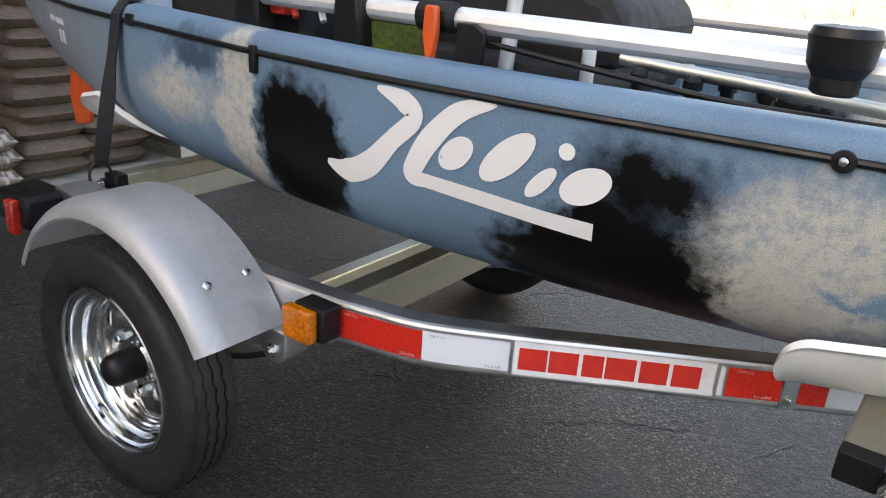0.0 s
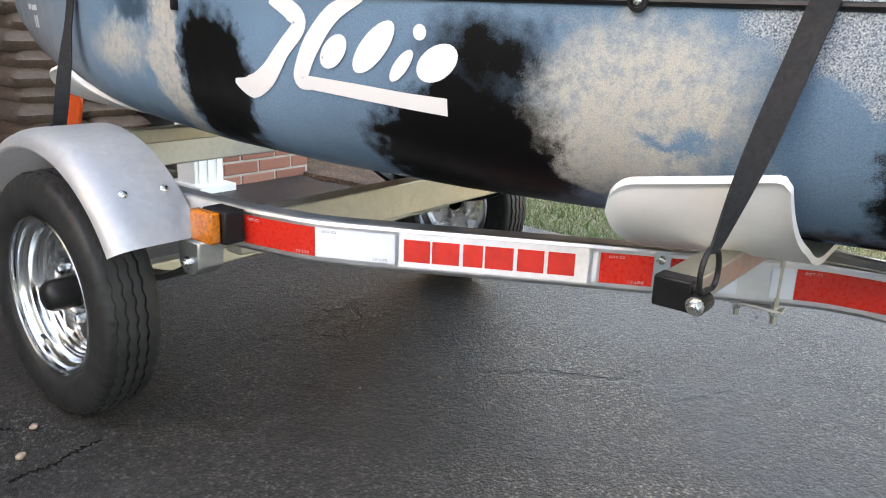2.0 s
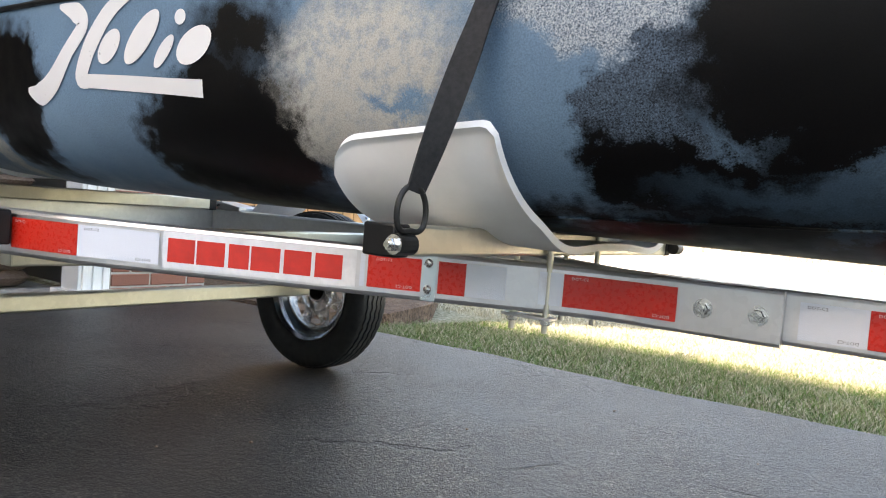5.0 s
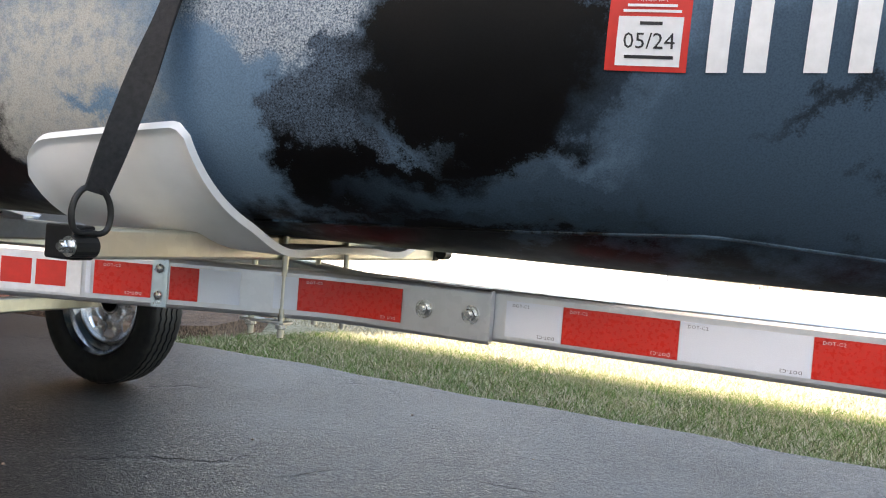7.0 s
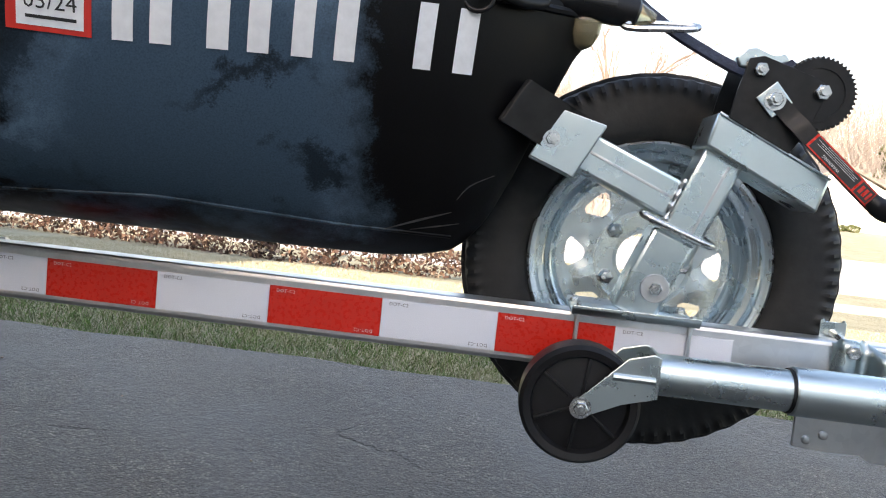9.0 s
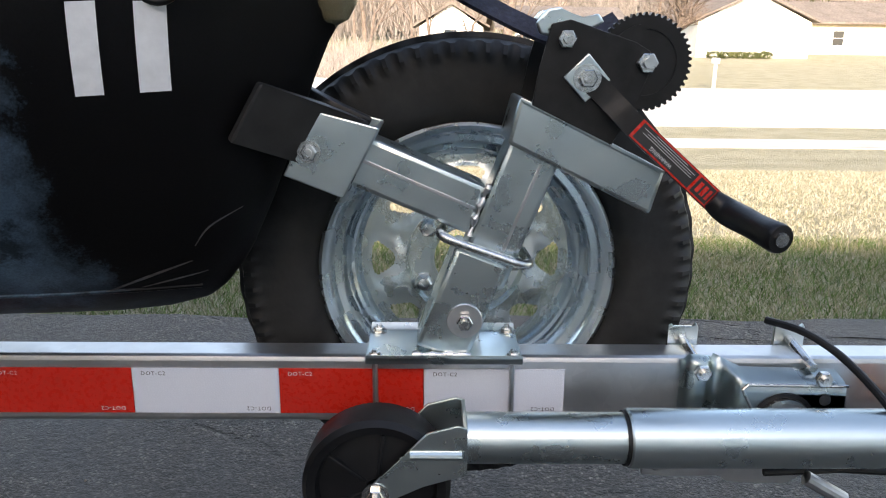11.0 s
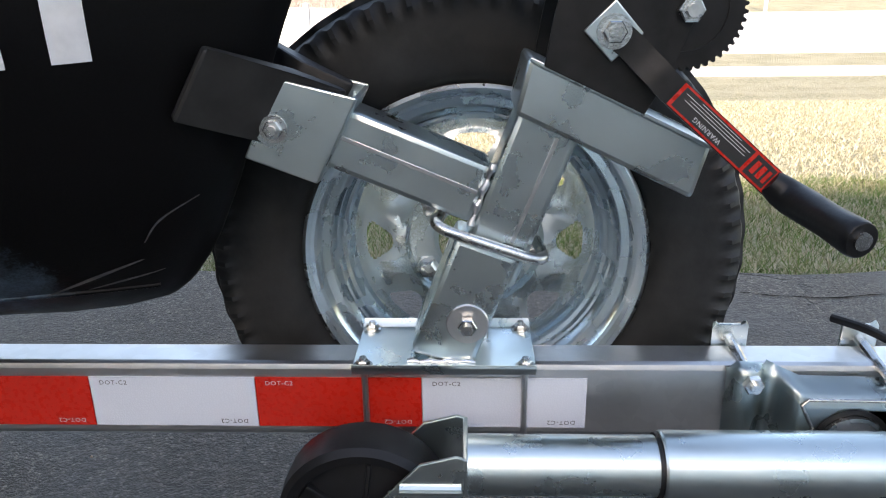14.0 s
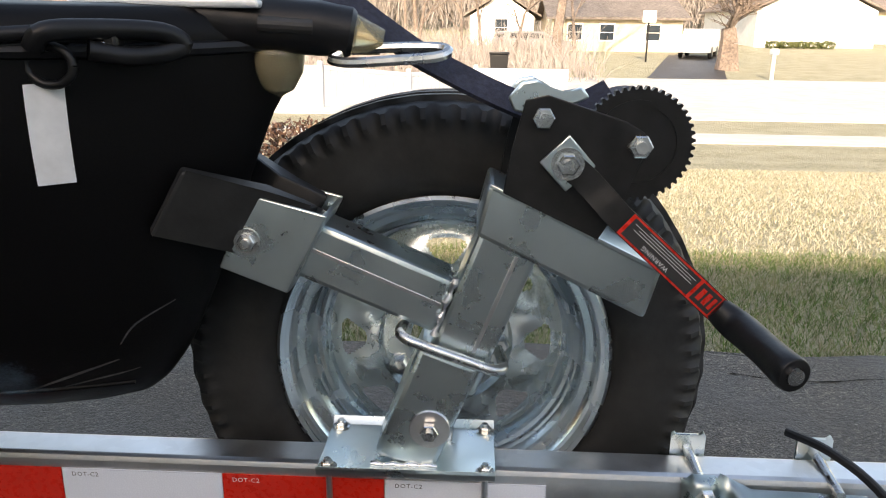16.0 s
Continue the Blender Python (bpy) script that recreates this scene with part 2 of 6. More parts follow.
bagcol = k.mix(k.noise(90, 6), k.ramp(k.random(), (0, (0.15, 0.105, 0.08)), (1, (0.24, 0.175, 0.135))), (0.10, 0.068, 0.05))
k.put("Base Color", bagcol)
M_BAG = k.bump(k.noise(38, 6), 0.6, 0.02).m
k = Mat("clear film over bags", 0.22, 0)
k.put("Base Color", k.mix(k.ramp(k.noise(24, 6), (0.45, 0), (0.6, 1)), (0.20, 0.14, 0.10), (0.62, 0.60, 0.58)))
M_FILM = k.bump(k.noise(30, 6), 0.8, 0.02).m
M_DARKWALL = plain("garage drywall", (0.30, 0.28, 0.25), 0.9, 0, 0.1, 4)
M_BULB = Mat("frosted plastic", 0.2, 0, (0.60, 0.52, 0.32))
M_BULB.put("Transmission Weight", 0.7)
M_BULB = M_BULB.m
M_SEATMESH = plain("seat mesh", (0.010, 0.010, 0.011), 0.7, 0, 0.3, 60, 0.6, 700, 0.002)
M_LIME = plain("lime netting", (0.05, 0.085, 0.008), 0.6, 0, 0.8, 120, 0.3, 500, 0.002)
M_PEBBLE = plain("tan pebble", (0.33, 0.24, 0.18), 0.8, 0, 0.3, 60)

# ---------------------------------------------------------------- builders
ORIGIN = {}


def thing(name, label, category, at=(0, 0, 0), group="", kind=""):
    """A top-level thing: an Empty at its base."""
    ob = new(name)
    ob.location = at
    ob.empty_display_size = 0.05
    ORIGIN[ob.name] = Vector(at)
    return tagged(ob, label, category, group, kind)


def mesh_of(name, bm, mat, smooth=20):
    me = bpy.data.meshes.new(name)
    bmesh.ops.recalc_face_normals(bm, faces=bm.faces[:])
    bm.to_mesh(me)
    bm.free()
    me.materials.append(mat)
    for p in me.polygons:
        p.use_smooth = True
    me.set_sharp_from_angle(angle=radians(smooth))
    return me


def part(name, bm, mat, parent, label="", smooth=20):
    """One mesh under a thing or a part; the bmesh is in world metres."""
    o = ORIGIN[parent.name]
    bmesh.ops.translate(bm, verts=bm.verts[:], vec=-o)
    ob = new(name, mesh_of(name, bm, mat, smooth))
    ob.parent = parent
    ORIGIN[ob.name] = o
    return tagged(ob, label)


def single(name, bm, mat, label, category, at=None, group="", kind="", smooth=20):
    """A top-level thing of one mesh, its origin at `at`."""
    at = Vector(at if at is not None else (0, 0, 0))
    bmesh.ops.translate(bm, verts=bm.verts[:], vec=-at)
    ob = new(name, mesh_of(name, bm, mat, smooth))
    ob.location = at
    ORIGIN[ob.name] = at
    return tagged(ob, label, category, group, kind)


def box(x0, x1, y0, y1, z0, z1, bevel=0.0, bm=None, seg=2):
    bm = bm or bmesh.new()
    r = bmesh.ops.create_cube(bm, size=1)
    vs = r["verts"]
    bmesh.ops.scale(bm, verts=vs, vec=(x1 - x0, y1 - y0, z1 - z0))
    bmesh.ops.translate(bm, verts=vs, vec=((x0 + x1) / 2, (y0 + y1) / 2, (z0 + z1) / 2))
    if bevel:
        es = list({e for v in vs for e in v.link_edges})
        bmesh.ops.bevel(bm, geom=es, offset=bevel, segments=seg, affect="EDGES", profile=0.5)
    return bm


def turned(bm, pivot, rx=0, ry=0, rz=0, verts=None):
    bmesh.ops.rotate(bm, verts=verts or bm.verts[:], cent=pivot, matrix=Euler([radians(a) for a in (rx, ry, rz)]).to_matrix())
    return bm


def prism(poly, axis, a, b, bevel=0.0, bm=None):
    """A polygon of (u, v) drawn out along an axis from a to b. y: (x, z), x: (y, z), z: (x, y)."""
    own = bm is None
    bm = bm or bmesh.new()
    put = {"y": lambda u, v, w: (u, w, v), "x": lambda u, v, w: (w, u, v), "z": lambda u, v, w: (u, v, w)}[axis]
    lo = [bm.verts.new(put(u, v, a)) for u, v in poly]
    hi = [bm.verts.new(put(u, v, b)) for u, v in poly]
    n = len(poly)
    fs = [bm.faces.new(lo), bm.faces.new(hi[::-1])]
    fs += [bm.faces.new((lo[i], lo[(i + 1) % n], hi[(i + 1) % n], hi[i])) for i in range(n)]
    if bevel:
        bmesh.ops.bevel(bm, geom=list({e for f in fs for e in f.edges}), offset=bevel, segments=2, affect="EDGES", profile=0.5)
    return bm


def tube(points, radius, bm=None, sides=20, cap=True, radii=None, flat=1.0):
    """A round bar along points."""
    bm = bm or bmesh.new()
    pts = [Vector(p) for p in points]
    rings = []
    ref = None
    for i, p in enumerate(pts):
        d = (pts[min(i + 1, len(pts) - 1)] - pts[max(i - 1, 0)]).normalized()
        if ref is None:
            ref = Vector((0, 0, 1)) if abs(d.z) < 0.9 else Vector((0, 1, 0))
        s = d.cross(ref).normalized()
        ref = s.cross(d).normalized()
        r = radii[i] if radii else radius
        rings.append([bm.verts.new(p + r * (s * math.cos(t) + ref * flat * math.sin(t))) for t in (2 * math.pi * j / sides for j in range(sides))])
    for a, b in zip(rings, rings[1:]):
        for j in range(sides):
            bm.faces.new((a[j], a[(j + 1) % sides], b[(j + 1) % sides], b[j]))
    if cap:
        bm.faces.new(rings[0][::-1])
        bm.faces.new(rings[-1])
    return bm


def ribbon(points, width, thick, side, bm=None):
    """A flat strap along points; side: its width's direction."""
    bm = bm or bmesh.new()
    pts = [Vector(p) for p in points]
    sides = [Vector(q).normalized() for q in side] if isinstance(side, list) else [Vector(side).normalized()] * len(pts)
    rings = []
    for i, p in enumerate(pts):
        d = (pts[min(i + 1, len(pts) - 1)] - pts[max(i - 1, 0)]).normalized()
        s = sides[i]
        n = d.cross(s).normalized() * thick / 2
        w = (s - d * s.dot(d)).normalized() * width / 2
        rings.append([bm.verts.new(p + w * a + n * b) for a, b in ((-1, -1), (1, -1), (1, 1), (-1, 1))])
    for a, b in zip(rings, rings[1:]):
        for j in range(4):
            bm.faces.new((a[j], a[(j + 1) % 4], b[(j + 1) % 4], b[j]))
    bm.faces.new(rings[0][::-1])
    bm.faces.new(rings[-1])
    return bm


def lathe(profile, c, axis="y", segs=48, bm=None, closed=False):
    """A profile of (radius, along) turned about an axis through c."""
    bm = bm or bmesh.new()
    c = Vector(c)
    put = {"y": lambda r, t, a: Vector((r * math.cos(t), a, r * math.sin(t))), "z": lambda r, t, a: Vector((r * math.cos(t), r * math.sin(t), a)), "x": lambda r, t, a: Vector((a, r * math.cos(t), r * math.sin(t)))}[axis]
    rings = []
    for r, a in profile:
        if r < 1e-6:
            rings.append([bm.verts.new(c + put(0, 0, a))])
        else:
            rings.append([bm.verts.new(c + put(r, 2 * math.pi * j / segs, a)) for j in range(segs)])
    pairs = list(zip(rings, rings[1:])) + ([(rings[-1], rings[0])] if closed else [])
    for a, b in pairs:
        for j in range(segs):
            q = (j + 1) % segs
            if len(a) == 1 and len(b) > 1:
                bm.faces.new((a[0], b[q], b[j]))
            elif len(b) == 1 and len(a) > 1:
                bm.faces.new((a[j], a[q], b[0]))
            elif len(a) > 1:
                bm.faces.new((a[j], a[q], b[q], b[j]))
    return bm


def hexbolt(at, axis="y", r=0.008, h=0.006, out=-1, washer=True, bm=None):
    """A hexagon head on a washer that stands out along an axis."""
    bm = bm or bmesh.new()
    if washer:
        lathe([(0, 0), (r * 1.45, 0), (r * 1.45, out * 0.0016), (0, out * 0.0016)], at, axis, 20, bm)
    lathe([(0, out * 0.0012), (r, out * 0.0012), (r, out * h * 0.85), (r * 0.88, out * h), (0, out * h)], at, axis, 6, bm)
    lathe([(r * 0.5, out * h * 0.9), (r * 0.5, out * (h + r * 0.5)), (0, out * (h + r * 0.5))], at, axis, 12, bm)
    return bm


def screw(at, axis="y", r=0.007, out=-1, bm=None):
    bm = bm or bmesh.new()
    return lathe([(r, 0), (r * 0.96, out * r * 0.25), (r * 0.7, out * r * 0.5), (r * 0.2, out * r * 0.62), (0, out * r * 0.62)], at, axis, 16, bm)


def smooth_line(pts, n):
    """Catmull-Rom through pts, n points a span."""
    P = [Vector(p) for p in pts]
    out = []
    for i in range(len(P) - 1):
        a, b, c, d = P[max(i - 1, 0)], P[i], P[i + 1], P[min(i + 2, len(P) - 1)]
        for j in range(n):
            t = j / n
            out.append(0.5 * ((2 * b) + (c - a) * t + (2 * a - 5 * b + 4 * c - d) * t * t + (3 * b - a - 3 * c + d) * t ** 3))
    return out + [P[-1]]


def text_mesh(body, size, spacing=1.0):
    """The built-in font as a flat mesh, centred."""
    cu = bpy.data.curves.new("writing", "FONT")
    cu.body, cu.size, cu.align_x, cu.align_y, cu.space_character = body, size, "CENTER", "CENTER", spacing
    cu.resolution_u = 2
    ob = bpy.data.objects.new("writing", cu)
    me = bpy.data.meshes.new_from_object(ob)
    bpy.data.objects.remove(ob)
    bm = bmesh.new()
    bm.from_mesh(me)
    bpy.data.meshes.remove(me)
    return bm


# ---------------------------------------------------------------- ground
def ground_z(x, y):
    """The lawn falls from the driveway to the street and rises again beyond it."""
    P = [(-100, -0.03), (1.3, -0.03), (3.0, -0.12), (6, -0.42), (10, -0.78), (16, -1.03), (33, -0.98), (48, -0.60), (62, -0.15), (80, 0.6), (140, 3.5), (900, 6.0)]
    return float(np.interp(y, [p[0] for p in P], [p[1] for p in P]))


def grid_mesh(xs, ys, zf):
    bm = bmesh.new()
    V = [[bm.verts.new((x, y, zf(x, y))) for x in xs] for y in ys]
    for a, b in zip(V, V[1:]):
        for i in range(len(xs) - 1):
            bm.faces.new((a[i], a[i + 1], b[i + 1], b[i]))
    return bm


gx = [-900, -300, -100, -50, -25, -12, -6, -3, 0, 3, 6, 12, 25, 50, 100, 300, 900]
gy = [-900, -200, -60, -20, -8, -4, 0, 1.3, 2, 3, 4.5, 6, 8, 10, 13, 16, 20, 26, 33, 40, 48, 60, 75, 100, 140, 300, 900]
single("ground", grid_mesh(gx, gy, ground_z), M_LAWN, "tan and green winter lawn falling gently to the street", "lawn", kind="structure")

edge = [(40, 1.36), (20, 1.36)] + [(x, 1.36 + 0.012 * math.sin(x * 5) + 0.01 * math.sin(x * 13 + 1)) for x in np.arange(7, -2.71, -0.12)] + [(-2.93, 1.42), (-2.93, -8), (40, -8)]
single("driveway", prism(edge, "z", -0.06, 0.0), M_ASPHALT, "dark cracked asphalt driveway with worn grey stone", "driveway", kind="structure")
single("garage_apron", box(-9.0, -2.93, -4.0, 0.80, -0.06, 0.012, 0.006), M_CONCRETE, "stained tan concrete garage floor slab", "floor", kind="structure")


def strip(y0, y1, lift):
    xs = [-120, -40, -10, 0, 10, 40, 120]
    ys = np.linspace(y0, y1, 5)
    bm = grid_mesh(xs, ys, lambda x, y: ground_z(x, y) + lift)
    r = bmesh.ops.extrude_face_region(bm, geom=bm.faces[:])
    bmesh.ops.translate(bm, verts=[v for v in r["geom"] if isinstance(v, bmesh.types.BMVert)], vec=(0, 0, -0.1))
    return bm


single("sidewalk", strip(11.6, 13.3, 0.02), M_STREET, "pale concrete sidewalk beyond the lawn", "sidewalk", kind="structure")
single("street", strip(16.6, 31.0, 0.02), M_STREET, "pale sunlit street beyond the lawn", "street", kind="structure")
mulch = [(-2.73, 1.40), (-2.0, 1.42), (-1.75, 1.75), (-1.9, 2.3), (-2.3, 2.9), (-3.3, 3.2), (-3.3, 1.40)]
single("mulch_bed", prism(mulch, "z", -0.08, 0.015), M_MULCH, "brown shredded mulch bed beside the brick pillar", "mulch bed", kind="structure")

# grass blades along the driveway edge and out over the lawn
rng = np.random.default_rng(4)


def blades(n, x0, x1, y0, y1, h0, h1, wid, power=1.0):
    u = rng.random(n)
    ys = y0 + (y1 - y0) * u ** power
    xs = x0 + (x1 - x0) * rng.random(n)
    keep = ~((xs < -1.75) & (ys < 2.9))
    xs, ys = xs[keep], ys[keep]
    m = len(xs)
    zs = np.array([ground_z(0, y) for y in ys]) - 0.005
    hs = h0 + (h1 - h0) * rng.random(m)
    a = rng.random(m) * 2 * np.pi
    w = wid * (0.6 + 0.8 * rng.random(m))
    lean = hs * (0.2 + 1.5 * rng.random(m))
    b = rng.random(m) * 2 * np.pi
    dx, dy = np.cos(a) * w, np.sin(a) * w
    lx, ly = np.cos(b) * lean, np.sin(b) * lean
    v = np.empty((m, 5, 3))
    v[:, 0] = np.stack([xs - dx, ys - dy, zs], 1)
    v[:, 1] = np.stack([xs + dx, ys + dy, zs], 1)
    v[:, 2] = np.stack([xs + dx * 0.8 + lx * 0.35, ys + dy * 0.8 + ly * 0.35, zs + hs * 0.6], 1)
    v[:, 3] = np.stack([xs - dx * 0.8 + lx * 0.35, ys - dy * 0.8 + ly * 0.35, zs + hs * 0.6], 1)
    v[:, 4] = np.stack([xs + lx, ys + ly, zs + hs], 1)
    i = np.arange(m) * 5
    quads = np.stack([i, i + 1, i + 2, i + 3], 1)
    tris = np.stack([i + 3, i + 2, i + 4], 1)
    return v.reshape(-1, 3), quads, tris


def blade_object(name, label, mat, *groups):
    vs, faces, off = [], [], 0
    for v, q, t in groups:
        vs.append(v)
        faces += (q + off).tolist() + (t + off).tolist()
        off += len(v)
    me = bpy.data.meshes.new(name)
    me.from_pydata(np.concatenate(vs).tolist(), [], faces)
    me.materials.append(mat)
    return tagged(new(name, me), label, "grass", kind="stuff")


blade_object("lawn_edge_grass", "short green and straw grass along the driveway edge", M_BLADE, blades(105000, -2.0, 5.0, 1.345, 2.7, 0.014, 0.050, 0.0015), blades(12000, -2.0, 5.0, 1.325, 1.43, 0.012, 0.035, 0.0018))
blade_object("lawn_grass", "straw and green lawn grass, coloured pale as if sunlit", M_SUNLIT_STRAW, blades(150000, -4.0, 7.5, 2.5, 7.5, 0.012, 0.038, 0.0022))

# ---------------------------------------------------------------- trailer
RAIL = smooth_line([(-1.56, -0.535, 0), (-1.2, -0.535, 0), (-0.9, -0.533, 0), (-0.75, -0.522, 0), (-0.66, -0.507, 0), (-0.57, -0.484, 0), (-0.444, -0.412, 0), (-0.31, -0.327, 0), (-0.181, -0.246, 0), (-0.04, -0.158, 0), (0.106, -0.068, 0), (0.17, -0.047, 0), (0.24, -0.0415, 0), (0.33, -0.0405, 0), (0.40, -0.0405, 0)], 6)


def rail_top(x):
    return float(np.interp(x, [-1.6, -0.6, 0.15, 0.5], [0.487, 0.487, 0.471, 0.470]))


def rail_width(x):
    return float(np.interp(x, [-2, 0.0, 0.22, 1], [0.045, 0.045, 0.0135, 0.0135]))


def rail_face(x):
    """The near face's y at x, and the face's direction."""
    for a, b in zip(RAIL, RAIL[1:]):
        if a.x <= x <= b.x:
            t = (x - a.x) / (b.x - a.x)
            return a.lerp(b, t).y, (b - a).normalized()
    return -0.0257, Vector((1, 0, 0))


def side_rail(sign):
    bm = bmesh.new()
    rings = []
    for i, p in enumerate(RAIL):
        d = (RAIL[min(i + 1, len(RAIL) - 1)] - RAIL[max(i - 1, 0)]).normalized()
        n = Vector((-d.y, d.x, 0))
        t, w = rail_top(p.x), rail_width(p.x)
        h, r = 0.0775, min(0.007, w * 0.4)
        prof = [(0, r), (r * 0.3, r * 0.3), (r, 0), (w - r, 0), (w - r * 0.3, r * 0.3), (w, r), (w, h - r), (w - r * 0.3, h - r * 0.3), (w - r, h), (r, h), (r * 0.3, h - r * 0.3), (0, h - r)]
        rings.append([bm.verts.new(Vector((p.x + n.x * u, (p.y + n.y * u) * sign, t - h + v))) for u, v in prof])
    k = len(rings[0])
    for a, b in zip(rings, rings[1:]):
        for j in range(k):
            bm.faces.new((a[j], a[(j + 1) % k], b[(j + 1) % k], b[j]))
    bm.faces.new(rings[0])
    bm.faces.new(rings[-1])
    return bm


def rail_patch(x0, x1, z0, z1, lift=0.0009, top=None, thick=0.0008):
    """A thin sticker that follows the near rail's or the tongue's face; z is from the rail's top down when top is None."""
    bm = bmesh.new()
    n = max(2, int((x1 - x0) / 0.012))
    rows = []
    for i in range(n + 1):
        x = x0 + (x1 - x0) * i / n
        y, d = rail_face(x)
        t = rail_top(x) if top is None else top
        nn = Vector((d.y, -d.x, 0))
        p, q = Vector((x, y, 0)) + nn * lift, Vector((x, y, 0)) + nn * (lift + thick)
        rows.append([bm.verts.new((p.x, p.y, t - z0)), bm.verts.new((q.x, q.y, t - z0)), bm.verts.new((q.x, q.y, t - z1)), bm.verts.new((p.x, p.y, t - z1))])
    for a, b in zip(rows, rows[1:]):
        for j in range(4):
            bm.faces.new((a[j], b[j], b[(j + 1) % 4], a[(j + 1) % 4]))
    bm.faces.new(rows[0])
    bm.faces.new(rows[-1])
    return bm


def wheel_meshes(spare=False):
    """A tyre on a rim, its axis along y through the origin, its face towards -y."""
    R, HW = 0.262, 0.062
    cols = 336 if spare else 240
    squeeze = 1.0 if spare else 0.968
    tyre = lathe([(0.160, -0.040), (0.169, -0.048), (0.174, -0.055), (0.185, -0.059), (0.205, HW * -1.0), (0.228, -0.0595), (0.236, -0.0570), (0.243, -0.0545), (0.2525, -0.049), (0.2545, -0.044)]
                 + [p for y in (-0.030, -0.010, 0.010, 0.030) for p in ((R - 0.0055 - abs(y) * 0.06, y - 0.0085), (R - abs(y) * 0.06, y - 0.0075), (R - abs(y) * 0.06, y + 0.0065), (R - 0.0055 - abs(y) * 0.06, y + 0.0075))]
                 + [(0.2545, 0.044), (0.2525, 0.049), (0.243, 0.0545), (0.236, 0.0570), (0.228, 0.0595), (0.205, HW), (0.185, 0.059), (0.174, 0.055), (0.169, 0.048), (0.160, 0.040)], (0, 0, 0), "y", cols, closed=True)
    for v in tyre.verts:
        r = math.hypot(v.co.x, v.co.z)
        if r > 0.2505 and abs(v.co.y) < 0.047:
            v.co.y += 0.0022 * math.sin(math.atan2(v.co.z, v.co.x) * 46)
    # shoulder lugs: two of every four columns of the shoulder make a notch
    for v in tyre.verts:
        r, y = math.hypot(v.co.x, v.co.z), abs(v.co.y)
        if r > 0.2335 and y > 0.0435:
            col = round(math.atan2(v.co.z, v.co.x) / (2 * math.pi) * cols) % 4
            f = (r - (0.0025 if spare else 0.0020)) / r if col < 2 else 1.0
            v.co.x, v.co.z = v.co.x * f, v.co.z * f
            v.co.y += math.copysign((-0.0080 if spare else -0.0025) * (0.4 if r < 0.240 else 1.0) if col < 2 else 0.0020, v.co.y)
    for v in tyre.verts:
        r = math.hypot(v.co.x, v.co.z)
        if r > 0.19:
            f = (0.19 + (r - 0.19) * (1 - (1 - squeeze) * R / (R - 0.19))) / r
            v.co.x, v.co.z = v.co.x * f, v.co.z * f
    prof = [(0.160, -0.050), (0.164, -0.0525), (0.1675, -0.050), (0.1668, -0.0465), (0.162, -0.0445), (0.1575, -0.0425), (0.1552, -0.039), (0.1540, -0.033), (0.1520, -0.0295), (0.1485, -0.0275), (0.1450, -0.0255), (0.1432, -0.0225), (0.1420, -0.0150), (0.1400, -0.0105), (0.1360, -0.0065), (0.1315, -0.0030), (0.1290, 0.0010), (0.1275, 0.0085), (0.1245, 0.0125)]
    rim = lathe(prof, (0, 0, 0), "y", 96)
    lathe([(0.1345, -0.010), (0.136, 0.010), (0.150, 0.022), (0.153, 0.036), (0.164, 0.050), (0.160, 0.052)], (0, 0, 0), "y", 96, rim)
    # wheel disc with eight rounded windows
    segs, rr = 320, [(0.128, 0.0150), (0.1245, 0.0132), (0.122, 0.0105), (0.119, 0.0092)] + [(r, 0.0080 - 0.010 * math.sin((0.119 - r) / 0.045 * math.pi * 0.6)) for r in np.linspace(0.1165, 0.074, 36)] + [(0.071, -0.0015), (0.0695, 0.0040), (0.067, 0.0095), (0.042, 0.0105), (0.037, 0.0060)]
    disc = bmesh.new()
    V = []
    for r, y in rr:
        row = []
        for j in range(segs):
            t = 2 * math.pi * j / segs
            dish = 0.0035 * math.cos(8 * (t - math.pi / 2) + math.pi) * math.sin(math.pi * (r - 0.07) / 0.048) if 0.07 < r < 0.118 else 0
            row.append(disc.verts.new((r * math.cos(t), y - dish, r * math.sin(t))))
        V.append(row)
    for i in range(len(rr) - 1):
        for j in range(segs):
            r = (rr[i][0] + rr[i + 1][0]) / 2
            t = 2 * math.pi * (j + 0.5) / segs - math.pi / 2
            w = (t * 8 / (2 * math.pi) + 0.5) % 1.0 - 0.5
            across = w * 2 * math.pi / 8 * r
            if abs(across / max(0.003, 0.0165 + (r - 0.0985) * 0.62)) ** 3.0 + abs((r - 0.0980) / 0.0140) ** 4 < 1:
                continue
            disc.faces.new((V[i][j], V[i][(j + 1) % segs], V[i + 1][(j + 1) % segs], V[i + 1][j]))
    bmesh.ops.solidify(disc, geom=disc.faces[:], thickness=0.003)
    return tyre, rim, disc


